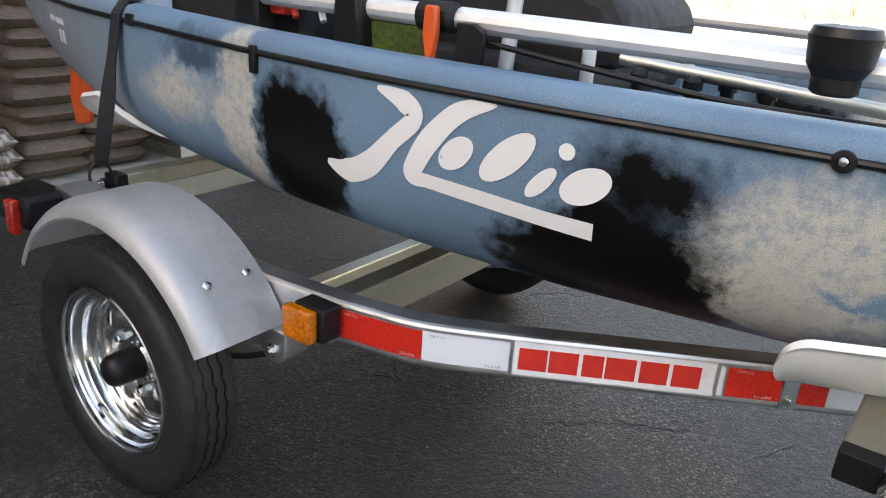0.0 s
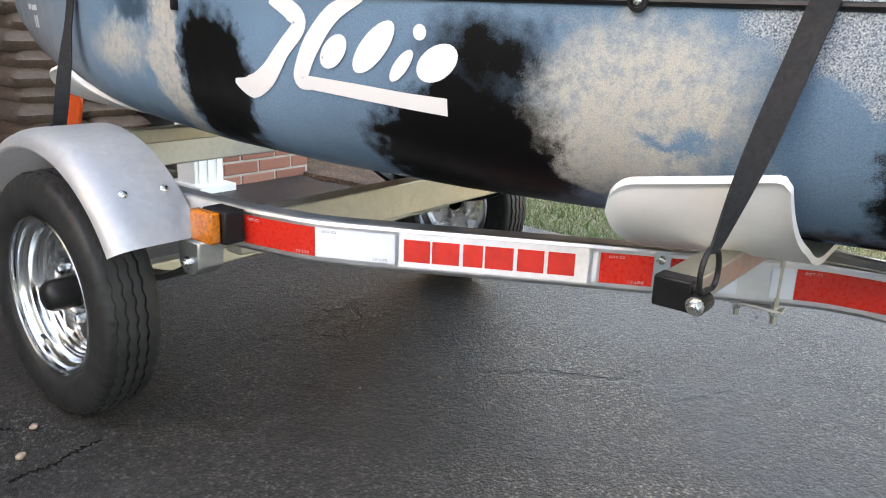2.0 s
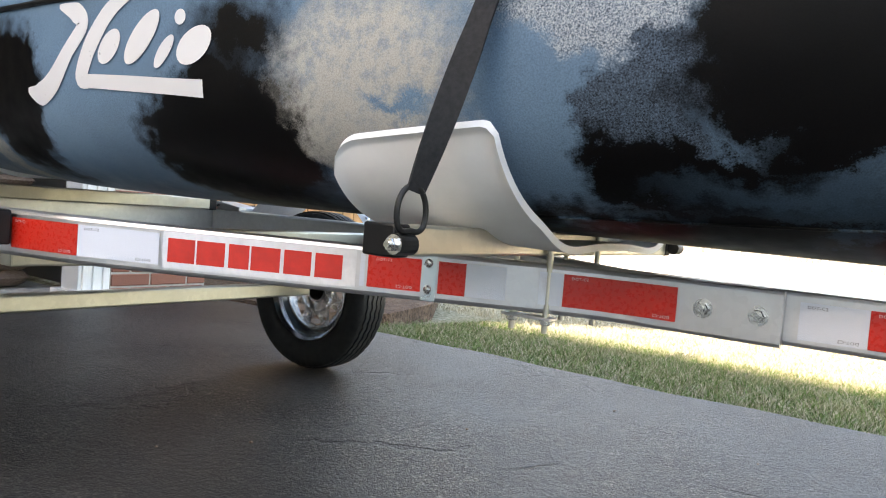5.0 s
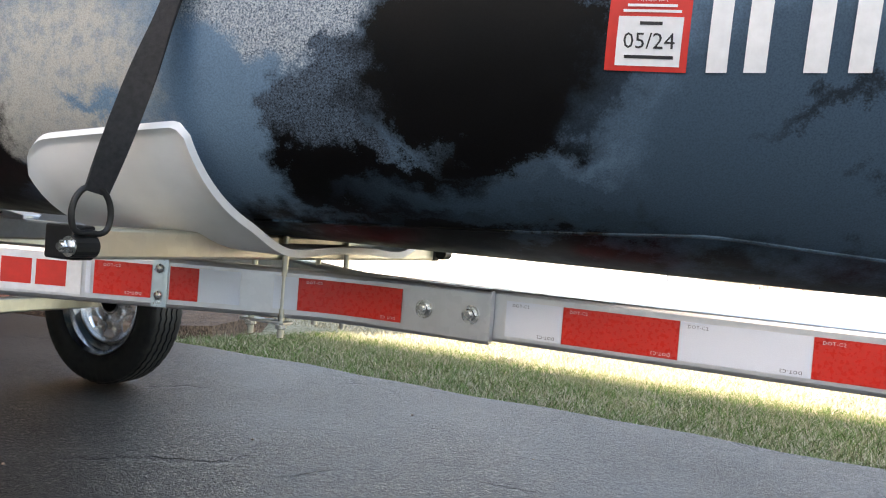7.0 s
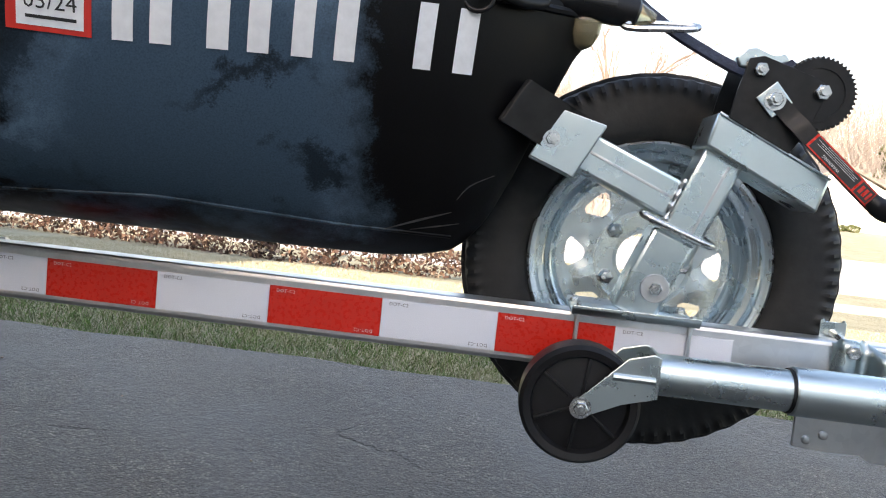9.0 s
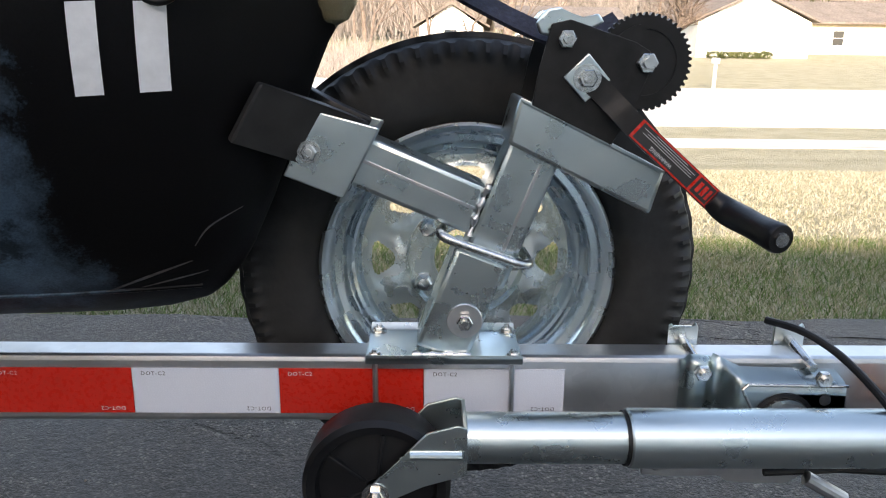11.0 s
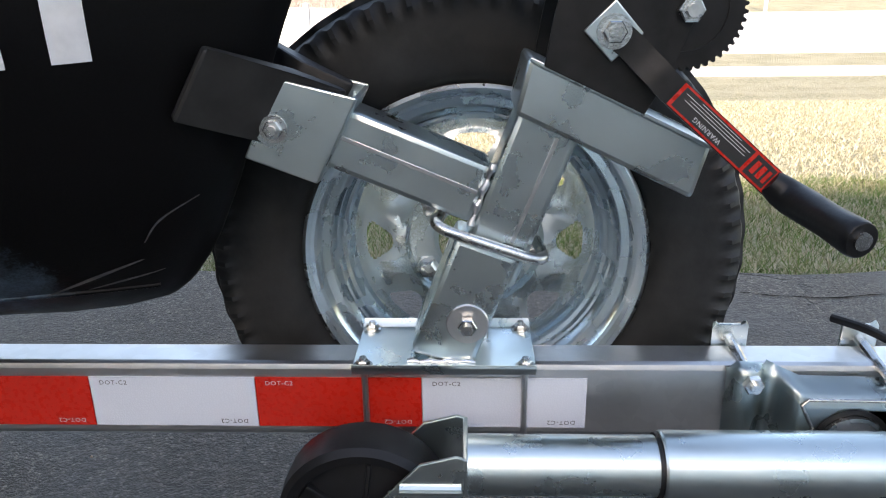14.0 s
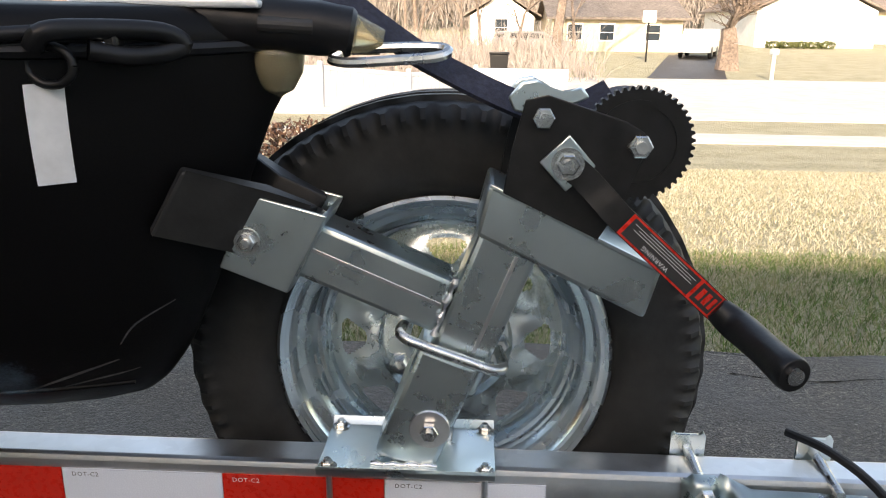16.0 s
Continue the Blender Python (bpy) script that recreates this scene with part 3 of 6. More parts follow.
def wheel(parent, at, sign, rim_mat, cap):
    """A wheel as a part of a trailer or as a thing of its own; sign -1 faces -y."""
    tyre, rim, disc = wheel_meshes(not cap)
    nuts = []
    for i in range(5):
        a = 2 * math.pi * i / 5 + radians(212)
        nuts.append(lathe([(0.0115, 0), (0.0115, -0.010), (0.008, -0.016), (0.0, -0.018)], (0.0575 * math.cos(a), 0.0100, 0.0575 * math.sin(a)), "y", 6))
    stem = tube([(-0.085, -0.030, -0.118), (-0.070, -0.040, -0.106)], 0.0045, radii=[0.005, 0.0038])
    pieces = [("tyre", tyre, M_RUBBER, "black ribbed trailer tyre"), ("disc", disc, rim_mat, ""), ("valve_stem", stem, M_BLACK, "black rubber valve")]
    if cap:
        pieces += [("hub_cap", lathe([(0.034, 0.014), (0.033, 0.0), (0.033, -0.030), (0.031, -0.042), (0.025, -0.051), (0.013, -0.056), (0, -0.057)], (0, -0.004, 0), "y", 40), M_BLACK, "black rubber hub dust cap")]
        pieces += [("lug_nut", n, M_BOLT, "") for n in nuts]
    else:
        pieces += [("lug_nut", n, M_BOLT, "") for n in nuts]
    place = Matrix.Translation(at) @ (Matrix.Identity(4) if sign < 0 else Matrix.Rotation(math.pi, 4, "Z"))
    for _, b, _, _ in pieces:
        b.transform(place)
    rim.transform(place)
    w = part("wheel", rim, rim_mat, parent, "galvanised spoked steel trailer wheel")
    for n, b, m, l in pieces:
        part(n, b, m, w, l, 40)
    return w


trailer = thing("boat_trailer", "galvanised steel kayak trailer with red and white reflective tape", "trailer", (-0.4, 0, 0))
for s in (1, -1):
    part("side_rail", side_rail(s), M_GALV, trailer)
part("tongue", box(0.20, 2.35, -0.0257, 0.0150, 0.3965, 0.4715, 0.006), M_GALV, trailer, "straight galvanised box tube tongue")
part("axle", box(-1.16, -1.12, -0.58, 0.58, 0.24, 0.28, 0.005), M_GOLD, trailer)
part("cross_member", box(-0.80, -0.755, -0.50, 0.50, 0.385, 0.462, 0.004), M_GOLD, trailer)
part("rear_cross_member", box(-1.56, -1.515, -0.60, 0.60, 0.41, 0.486, 0.004), M_GALV, trailer)
# the bunk bars are galvanised; their yellow paints a reflection of the garage
for name, x0 in (("rear_bunk_bar", -1.50), ("front_bunk_bar", 0.018)):
    part(name, box(x0, x0 + 0.047, -0.452, 0.452, 0.4845, 0.522, 0.004), M_GOLD, trailer)
    for s in (-1, 1):
        part("end_cap", box(x0 - 0.001, x0 + 0.048, min(s * 0.428, s * 0.457), max(s * 0.428, s * 0.457), 0.4835, 0.523, 0.003), M_BLACK, trailer, "black plastic tube end cap")
for s in (-1, 1):
    wheel(trailer, (-1.142, s * 0.637, 0.2545), s, M_CHROME, True)
    # leaf spring and its hanger
    sp = smooth_line([(-1.45, s * 0.53, 0.36), (-1.3, s * 0.53, 0.30), (-1.11, s * 0.53, 0.285), (-0.95, s * 0.53, 0.31), (-0.83, s * 0.53, 0.365)], 5)
    part("leaf_spring", ribbon(sp, 0.045, 0.012, (0, 1, 0)), M_BLACKPAINT, trailer)
    part("spring_hanger", prism([(-0.87, 0.41), (-0.80, 0.41), (-0.805, 0.36), (-0.82, 0.345), (-0.85, 0.345), (-0.865, 0.36)], "y", s * 0.53 - 0.028, s * 0.53 + 0.028, 0.003), M_GALV, trailer)
    part("hanger_bolt", hexbolt((-0.835, s * 0.53 + s * 0.028, 0.368), "y", 0.009, 0.008, s), M_BOLT, trailer)


def fender(s):
    cx, cz, R = -1.125, 0.247, 0.345
    bm = bmesh.new()
    prof = [(0.000, -0.535), (0.000, -0.655), (-0.002, -0.670), (-0.007, -0.683), (-0.014, -0.693), (-0.023, -0.700), (-0.032, -0.703), (-0.036, -0.700)]
    rings = []
    for i in range(49):
        a = radians(29.5 + 121 * i / 48)
        rings.append([bm.verts.new((cx + (R + dr) * math.cos(a), s * -y, cz + (R + dr) * math.sin(a))) for dr, y in prof])
    for a, b in zip(rings, rings[1:]):
        for j in range(len(prof) - 1):
            bm.faces.new((a[j], a[j + 1], b[j + 1], b[j]))
    bmesh.ops.solidify(bm, geom=bm.faces[:], thickness=0.002)
    return bm


for s in (-1, 1):
    f = part("fender", fender(s), M_FENDER, trailer, "rounded bare metal wheel fender", 50)
    for y in (-0.645, -0.565):
        a = radians(47)
        b = screw((0, 0, 0), "z", 0.0085, 1)
        b.transform(Matrix.Translation((-1.125 + 0.346 * math.cos(a), s * -y, 0.247 + 0.346 * math.sin(a))) @ Matrix.Rotation(math.pi / 2 - a, 4, "Y"))
        part("fender_bolt", b, M_BOLT, f)

# amber side marker with its black base
lamp = part("side_marker", box(-0.772, -0.706, -0.566, -0.5235, 0.428, 0.487, 0.004), M_BLACK, trailer, "black base of the amber marker")
part("lens", box(-0.778, -0.716, -0.588, -0.566, 0.430, 0.486, 0.005), M_AMBER, lamp, "ribbed amber lens")
for z in (0.475, 0.438):
    part("marker_bolt", screw((-0.727, -0.5215, z), "y", 0.008), M_BOLT, trailer)

# tail lamp on its bracket behind the fender
for s in (-1, 1):
    tl = part("tail_lamp", box(-1.60, -1.47, s * 0.60 - 0.05, s * 0.60 + 0.05, 0.435, 0.505, 0.010), M_BLACK, trailer, "black tail lamp housing")
    part("lens", box(-1.525, -1.495, min(s * 0.648, s * 0.668), max(s * 0.648, s * 0.668), 0.425, 0.500, 0.005), M_REDLENS, tl, "red side lens")
    part("lamp_bracket", prism([(-1.50, 0.487), (-1.38, 0.487), (-1.38, 0.50), (-1.50, 0.515)], "y", s * 0.53 - 0.04, s * 0.53 + 0.04, 0.003), M_GALV, trailer)

# reflective tape on the near rail and on the tongue
TAPES = [(-0.716, -0.569, "r"), (-0.569, -0.449, "w"), (-0.176, -0.169, "w"), (-0.166, -0.094, "r"), (-0.072, -0.035, "r"), (-0.035, 0.018, "w"), (0.060, 0.092, "w"), (0.092, 0.258, "r"), (0.418, 0.501, "w"), (0.501, 0.656, "r"), (0.656, 0.810, "w"), (0.810, 0.961, "r"), (0.961, 1.112, "w"), (1.112, 1.262, "r"), (1.262, 1.409, "w")]
for x0, x1, c in TAPES:
    top = None if x0 < 0.4 else 0.4705
    t = part("reflective_tape", rail_patch(x0 + 0.0004, x1 - 0.0004, 0.0125, 0.063, 0.0009, top, 0.0006), M_RED if c == "r" else M_WTAPE, trailer, "red reflective tape" if c == "r" else "white honeycomb reflective tape")
    if x1 - x0 > 0.07:
        for fx, fz, up in ((x0 + 0.022, 0.0185, 180 if x0 > 1.2 or x0 > 0.4 else 0), (x1 - 0.022, 0.0575, 180)):
            w = text_mesh("DOT-C2", 0.0062, 1.15)
            y, d = rail_face(fx)
            zt = (rail_top(fx) if top is None else top) - fz
            up = 0 if fz < 0.03 else 180
            w.transform(Matrix.Translation((fx + d.y * 0.0019, y - d.x * 0.0019, zt)) @ Matrix.Rotation(math.atan2(d.y, d.x), 4, "Z") @ Matrix.Rotation(math.pi / 2, 4, "X") @ Matrix.Rotation(radians(up), 4, "Z"))
            part("tape_print", w, M_INK if c == "w" else M_WHITE, t, "small approval print")

# maker's sticker: a white panel with six red blocks
st = part("maker_sticker", rail_patch(-0.444, -0.181, 0.0085, 0.0665, 0.0009, None, 0.0006), M_WHITE, trailer, "white sticker with six red blocks")
for i, (a, b) in enumerate(((0.028, 0.17), (0.18, 0.325), (0.345, 0.45), (0.46, 0.61), (0.63, 0.77), (0.79, 0.93))):
    part("sticker_block", rail_patch(-0.444 + 0.263 * a, -0.444 + 0.263 * b, 0.0185, 0.0565, 0.0016, None, 0.0006), M_REDINK, st)
part("splice_plate", rail_patch(-0.093, -0.074, 0.002, 0.0755, 0.0009, None, 0.0018), M_ZINC, trailer)
for x, z, r in ((-0.0835, 0.459, 0.0075), (-0.0835, 0.418, 0.0075)):
    y, d = rail_face(x)
    part("rail_bolt", screw((x, y - 0.003, z), "y", r), M_BOLT, trailer)
for x in (0.295, 0.370):
    part("rail_bolt", hexbolt((x, -0.0408, 0.433), "y", 0.0095, 0.008), M_BOLT, trailer)

# U-bolts that hold the bunk bars on the rails
for x0 in (0.018,):
    for s in (-1, 1):
        y = s * 0.085
        for dx in (-0.006, 0.053):
            part("u_bolt", tube([(x0 + dx, y, 0.365), (x0 + dx, y, 0.524), (x0 + dx, y + 0.02 * s, 0.526)], 0.005), M_GOLD, trailer)
            part("u_bolt_nut", hexbolt((x0 + dx, y, 0.387), "z", 0.009, 0.009, -1), M_BOLT, trailer)
        part("u_bolt_plate", box(x0 - 0.02, x0 + 0.067, y - 0.012, y + 0.012, 0.386, 0.3905, 0.001), M_GALV, trailer)

# ---------------------------------------------------------------- kayak
KX = [-2.47, -2.40, -2.25, -2.00, -1.70, -1.35, -1.00, -0.70, -0.40, -0.06, 0.20, 0.45, 0.67, 0.86, 0.98, 1.06, 1.11, 1.155, 1.18, 1.19]
KW = [0.06, 0.14, 0.225, 0.305, 0.385, 0.435, 0.465, 0.470, 0.455, 0.412, 0.374, 0.322, 0.266, 0.204, 0.152, 0.107, 0.072, 0.036, 0.018, 0.008]
KK = [0.80, 0.755, 0.70, 0.625, 0.575, 0.547, 0.532, 0.526, 0.524, 0.522, 0.519, 0.516, 0.513, 0.511, 0.513, 0.533, 0.625, 0.755, 0.81, 0.828]
KN = [2.0, 2.2, 2.6, 3.0, 3.4, 3.8, 4.0, 4.0, 3.8, 3.2, 2.7, 2.35, 2.05, 1.75, 1.6, 1.55, 1.5, 1.5, 1.5, 1.5]
KG = [0.862, 0.862, 0.862, 0.860, 0.858, 0.855, 0.850, 0.847, 0.845, 0.842, 0.840, 0.838, 0.836, 0.835, 0.835, 0.835, 0.836, 0.838, 0.84, 0.84]


def kv(table, x):
    """Smoothed value of a hull table at x."""
    xs = (x - 0.02, x, x + 0.02)
    return float(np.mean([np.interp(q, KX, table) for q in xs]))


def hull_y(x, z):
    """Half the hull's width at x and height z."""
    w, k0, n, g = kv(KW, x), kv(KK, x), kv(KN, x), kv(KG, x)
    u = min(1.0, max(0.0, (z - k0) / (g - k0)))
    return w * (1 - (1 - u) ** n) ** (1 / n)


STATIONS = list(np.linspace(-2.47, 1.0, 70)) + list(np.linspace(1.01, 1.19, 28))
THETA = [0, 4, 8, 13, 18, 24, 30, 36, 42, 48, 54, 60, 66, 72, 77, 82, 86, 90]


def hull_ring(x, grow=0.0):
    w, k0, n, g = kv(KW, x), kv(KK, x), kv(KN, x), kv(KG, x)
    half = []
    for t in THETA:
        c, s = math.cos(radians(t)), math.sin(radians(t))
        half.append(((w + grow) * max(0.0, c) ** (2 / n), g - (g - k0 + grow) * s ** (2 / n)))
    return half


def hull_mesh():
    bm = bmesh.new()
    rings = []
    for x in STATIONS:
        h = hull_ring(x)
        row = [bm.verts.new((x, -y, z)) for y, z in h] + [bm.verts.new((x, y, z)) for y, z in h[-2::-1]]
        rings.append(row)
    for a, b in zip(rings, rings[1:]):
        for j in range(len(a) - 1):
            bm.faces.new((a[j], a[j + 1], b[j + 1], b[j]))
    bm.faces.new(rings[-1])
    bm.faces.new(rings[0])
    return bm


def deck_mesh():
    """The gunwale strip, its rounded rim and the cockpit or deck inside it."""
    bm = bmesh.new()
    rings = []
    for x in STATIONS:
        w, g = kv(KW, x), kv(KG, x)
        top = g + 0.030
        pit = float(np.interp(x, [-2.0, -1.9, -1.75, 0.0, 0.25, 0.45], [0, 0.05, 0.17, 0.17, 0.06, 0]))
        lim = lambda v: max(0.0, w - v)
        prof = [(w, g), (lim(-0.002), g + 0.008), (lim(0.004), g + 0.022), (lim(0.014), top), (lim(0.05), top + 0.004), (lim(0.075), top - 0.004), (lim(0.085), top - 0.02 - pit * 0.3), (lim(0.095), top - 0.015 - pit), (lim(0.16), top - 0.012 - pit)]
        m = len(prof)
        row = [bm.verts.new((x, -y, z)) for y, z in prof] + [bm.verts.new((x, 0, prof[-1][1] + 0.006))] + [bm.verts.new((x, y, z)) for y, z in prof[::-1]]
        rings.append(row)
    for a, b in zip(rings, rings[1:]):
        for j in range(len(a) - 1):
            bm.faces.new((a[j], b[j], b[j + 1], a[j + 1]))
    bm.faces.new(rings[-1])
    bm.faces.new(rings[0])
    return bm


def camo_material():
    """Moulded plastic with sprayed blotches, a black keel band and shade painted into the bow's blue: each is an
    ellipse in x and z with a ragged, dusty edge.
    """
    k = Mat("camouflage hull plastic", 0.36, 0, spec=0.13)
    d1 = k.vmath("SUBTRACT", k.noise(7, 5, color=True), (0.5, 0.5, 0.5))
    d2 = k.vmath("SUBTRACT", k.noise(38, 7, color=True), (0.5, 0.5, 0.5))
    d3 = k.vmath("SUBTRACT", k.noise(420, 2, color=True), (0.5, 0.5, 0.5))
    p = k.vmath("ADD", k.tc, k.vmath("MULTIPLY", d1, (0.16, 0.0, 0.13)))
    p = k.vmath("ADD", p, k.vmath("MULTIPLY", d2, (0.075, 0.0, 0.075)))
    p = k.vmath("ADD", p, k.vmath("MULTIPLY", d3, (0.026, 0.0, 0.026)))
    BLUE, BLACK, CREAM, GREY, DEEP_SHADED = (0.138, 0.232, 0.325), (0.0040, 0.0038, 0.0040), (0.42, 0.41, 0.37), (0.20, 0.225, 0.25), (0.042, 0.076, 0.112)
    col = k.mix(k.ramp(k.noise(4, 4), (0.35, 0.0), (0.7, 0.6)), BLUE, (0.09, 0.15, 0.215))
    broken = k.math("ADD", k.math("MULTIPLY", k.ramp(k.noise(64, 8, rough=0.7), (0.36, 0.0), (0.54, 1.0)), 0.55), 0.45)
    sandy = k.ramp(k.noise(480, 4, rough=0.75), (0.38, (0.045, 0.058, 0.075)), (0.48, (0.20, 0.25, 0.30)), (0.60, (0.46, 0.49, 0.50)))
    dusky = k.ramp(k.noise(480, 4, rough=0.75), (0.38, (0.010, 0.013, 0.018)), (0.66, (0.11, 0.16, 0.215)))
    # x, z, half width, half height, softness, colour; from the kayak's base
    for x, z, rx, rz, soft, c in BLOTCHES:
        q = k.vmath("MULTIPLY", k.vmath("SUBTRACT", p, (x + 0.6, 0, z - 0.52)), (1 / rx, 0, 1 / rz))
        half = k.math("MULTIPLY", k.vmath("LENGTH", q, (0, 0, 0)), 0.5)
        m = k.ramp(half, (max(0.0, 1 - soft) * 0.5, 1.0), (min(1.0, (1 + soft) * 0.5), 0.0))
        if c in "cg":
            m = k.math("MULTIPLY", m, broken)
        col = k.mix(m, col, {"s": sandy, "t": dusky, "n": (0.014, 0.022, 0.031), "k": BLACK, "c": CREAM, "g": GREY, "b": BLUE, "d": DEEP_SHADED}[c])
    speck = k.ramp(k.noise(520, 2), (0.3, 0.8), (0.62, 1.12))
    k.put("Base Color", k.mix(1.0, col, speck, "MULTIPLY"))
    k.put("Roughness", k.ramp(k.noise(22, 5), (0.3, 0.33), (0.7, 0.50)))
    return k.bump(k.noise(330, 3), 0.10, 0.001).m


BLOTCHES = [
    (-2.10, 0.72, 0.62, 0.30, 0.3, "g"), (-1.22, 0.74, 0.12, 0.045, 0.5, "c"), (-1.16, 0.825, 0.09, 0.03, 0.5, "d"),
    (-1.02, 0.72, 0.055, 0.20, 0.2, "c"), (-0.865, 0.69, 0.095, 0.145, 0.15, "k"), (-0.31, 0.62, 0.17, 0.115, 0.12, "k"),
    (-0.27, 0.765, 0.10, 0.06, 0.5, "k"), (-0.055, 0.72, 0.135, 0.105, 0.28, "c"), (-0.01, 0.676, 0.07, 0.012, 0.5, "b"), (-0.11, 0.64, 0.065, 0.06, 0.2, "c"), (0.235, 0.840, 0.165, 0.110, 0.10, "s"), (0.300, 0.655, 0.068, 0.080, 0.10, "t"), (0.335, 0.715, 0.045, 0.05, 0.10, "t"),
    # the wide d ellipse at 0.77 paints the bow's blue as less lit
    (0.485, 0.72, 0.135, 0.115, 0.15, "k"), (0.345, 0.595, 0.140, 0.045, 0.12, "k"), (0.56, 0.583, 0.22, 0.028, 0.4, "d"), (0.77, 0.66, 0.17, 0.19, 0.3, "d"),
    # the last entry is a black band low along the keel
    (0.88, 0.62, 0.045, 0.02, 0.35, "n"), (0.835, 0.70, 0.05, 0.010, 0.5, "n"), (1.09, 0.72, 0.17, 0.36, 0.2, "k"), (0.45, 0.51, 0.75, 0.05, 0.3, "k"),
]
M_CAMO = camo_material()
kayak = thing("fishing_kayak", "blue, black and cream camouflage fishing kayak strapped on a trailer", "kayak", (-0.6, 0, 0.52))
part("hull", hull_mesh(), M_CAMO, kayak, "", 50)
part("deck", deck_mesh(), M_CAMO, kayak, "", 50)
for s in (-1, 1):
    part("gunwale_seam", tube([(x, s * (kv(KW, x) + 0.001), kv(KG, x)) for x in STATIONS[1:-2]], 0.0055, sides=8), M_BLACK, kayak, "black rubber seam strip")


def hull_patch(poly, lift, name, mat, parent, label=""):
    """A thin decal of a convex (x, z) outline, laid on the near side of the hull."""
    bm = bmesh.new()
    f = bm.faces.new([bm.verts.new((u, 0, v)) for u, v in poly])
    for _ in range(3):
        long = [e for e in bm.edges if e.calc_length() > 0.03]
        if long:
            bmesh.ops.subdivide_edges(bm, edges=long, cuts=1, use_grid_fill=True)
    bmesh.ops.triangulate(bm, faces=bm.faces[:])
    for v in bm.verts:
        v.co.y = -hull_y(v.co.x, v.co.z) - lift
    return part(name, bm, mat, parent, label, 60)


def hull_stroke(points, widths, lift, name, mat, parent, label=""):
    """A brush stroke of changing width, laid on the near side of the hull."""
    pts = smooth_line([(x, 0, z) for x, z in points], 6)
    ws = np.interp(np.linspace(0, 1, len(pts)), np.linspace(0, 1, len(widths)), widths)
    bm = bmesh.new()
    rows = []
    for i, p in enumerate(pts):
        d = (pts[min(i + 1, len(pts) - 1)] - pts[max(i - 1, 0)]).normalized()
        n = Vector((-d.z, 0, d.x))
        row = []
        for t in (-1, -0.33, 0.33, 1):
            q = p + n * ws[i] / 2 * t
            row.append(bm.verts.new((q.x, -hull_y(q.x, q.z) - lift, q.z)))
        rows.append(row)
    for a, b in zip(rows, rows[1:]):
        for j in range(3):
            bm.faces.new((a[j], a[j + 1], b[j + 1], b[j]))
    return part(name, bm, mat, parent, label, 60)


# ---------------------------------------------------------------- on the kayak
def hull_writing(body, x, z, size, lift, name, mat, parent):
    w = text_mesh(body, size)
    for v in w.verts:
        v.co = Vector((x + v.co.x, -hull_y(x + v.co.x, z + v.co.y) - lift, z + v.co.y))
    return part(name, w, mat, parent)


logo = hull_stroke([(-0.605, 0.7080), (-0.50, 0.7015), (-0.40, 0.6950), (-0.330, 0.6910)], [0.022, 0.024, 0.024, 0.026], 0.0016, "logo_shape", M_LOGO, kayak, "worn white printed flourish")
hull_stroke([(-0.485, 0.8420), (-0.545, 0.8180), (-0.590, 0.7730), (-0.615, 0.7330), (-0.622, 0.7120), (-0.600, 0.7070)], [0.012, 0.030, 0.036, 0.034, 0.030, 0.022], 0.0017, "logo_shape", M_LOGO, kayak)
hull_stroke([(-0.690, 0.8340), (-0.640, 0.8200), (-0.620, 0.7980), (-0.660, 0.7580), (-0.705, 0.7120), (-0.755, 0.6900), (-0.798, 0.6980)], [0.006, 0.034, 0.030, 0.030, 0.040, 0.040, 0.008], 0.0018, "logo_shape", M_LOGO, kayak)
for cx, cz, rx, rz, sl in ((-0.545, 0.7600, 0.026, 0.027, 0.5), (-0.462, 0.7700, 0.030, 0.040, 0.75), (-0.408, 0.7460, 0.015, 0.024, 0.7), (-0.345, 0.7530, 0.032, 0.028, 0.5)):
    hull_patch([(cx + rx * math.cos(a) + sl * rz * math.sin(a), cz + rz * math.sin(a)) for a in np.linspace(0, 2 * math.pi, 25)[:-1]], 0.0021, "logo_shape", M_LOGO, kayak)
hull_patch([(-0.375 + 0.0115 * math.cos(a), 0.795 + 0.0115 * math.sin(a)) for a in np.linspace(0, 2 * math.pi, 21)[:-1]], 0.0018, "logo_dot", M_LOGO, kayak)
# registration bars, the dated sticker and the stern lettering as bars
for x0, x1 in ((0.692, 0.711), (0.726, 0.746), (0.779, 0.800), (0.818, 0.839), (0.861, 0.882), (0.903, 0.924), (0.985, 1.004), (1.028, 1.050)):
    base = 0.725 + (x0 - 0.69) * 0.050
    hull_patch([(x0, base), (x1, base + (x1 - x0) * 0.05), (x1 + 0.004, base + 0.073), (x0 + 0.004, base + 0.0715)], 0.0014, "registration_bar", M_WHITE, kayak, "plain white vinyl bar")
stk = hull_patch([(0.597, 0.724), (0.674, 0.724), (0.678, 0.799), (0.602, 0.799)], 0.0014, "dated_sticker", M_REDINK, kayak, "red sticker with a white dated field")
hull_patch([(0.607, 0.729), (0.6675, 0.729), (0.6705, 0.776), (0.610, 0.776)], 0.0020, "sticker_field", M_WHITE, stk)
hull_writing("05/24", 0.639, 0.752, 0.0215, 0.0026, "sticker_date", M_INK, stk)
hull_writing("VIRGINIA", 0.640, 0.7925, 0.0072, 0.0026, "sticker_heading", M_WHITE, stk)
for z, a, b in ((0.7865, 0.618, 0.664), (0.7812, 0.614, 0.668)):
    hull_patch([(a, z - 0.0013), (b, z - 0.0013), (b, z + 0.0013), (a, z + 0.0013)], 0.0024, "sticker_line", M_WHITE, stk)
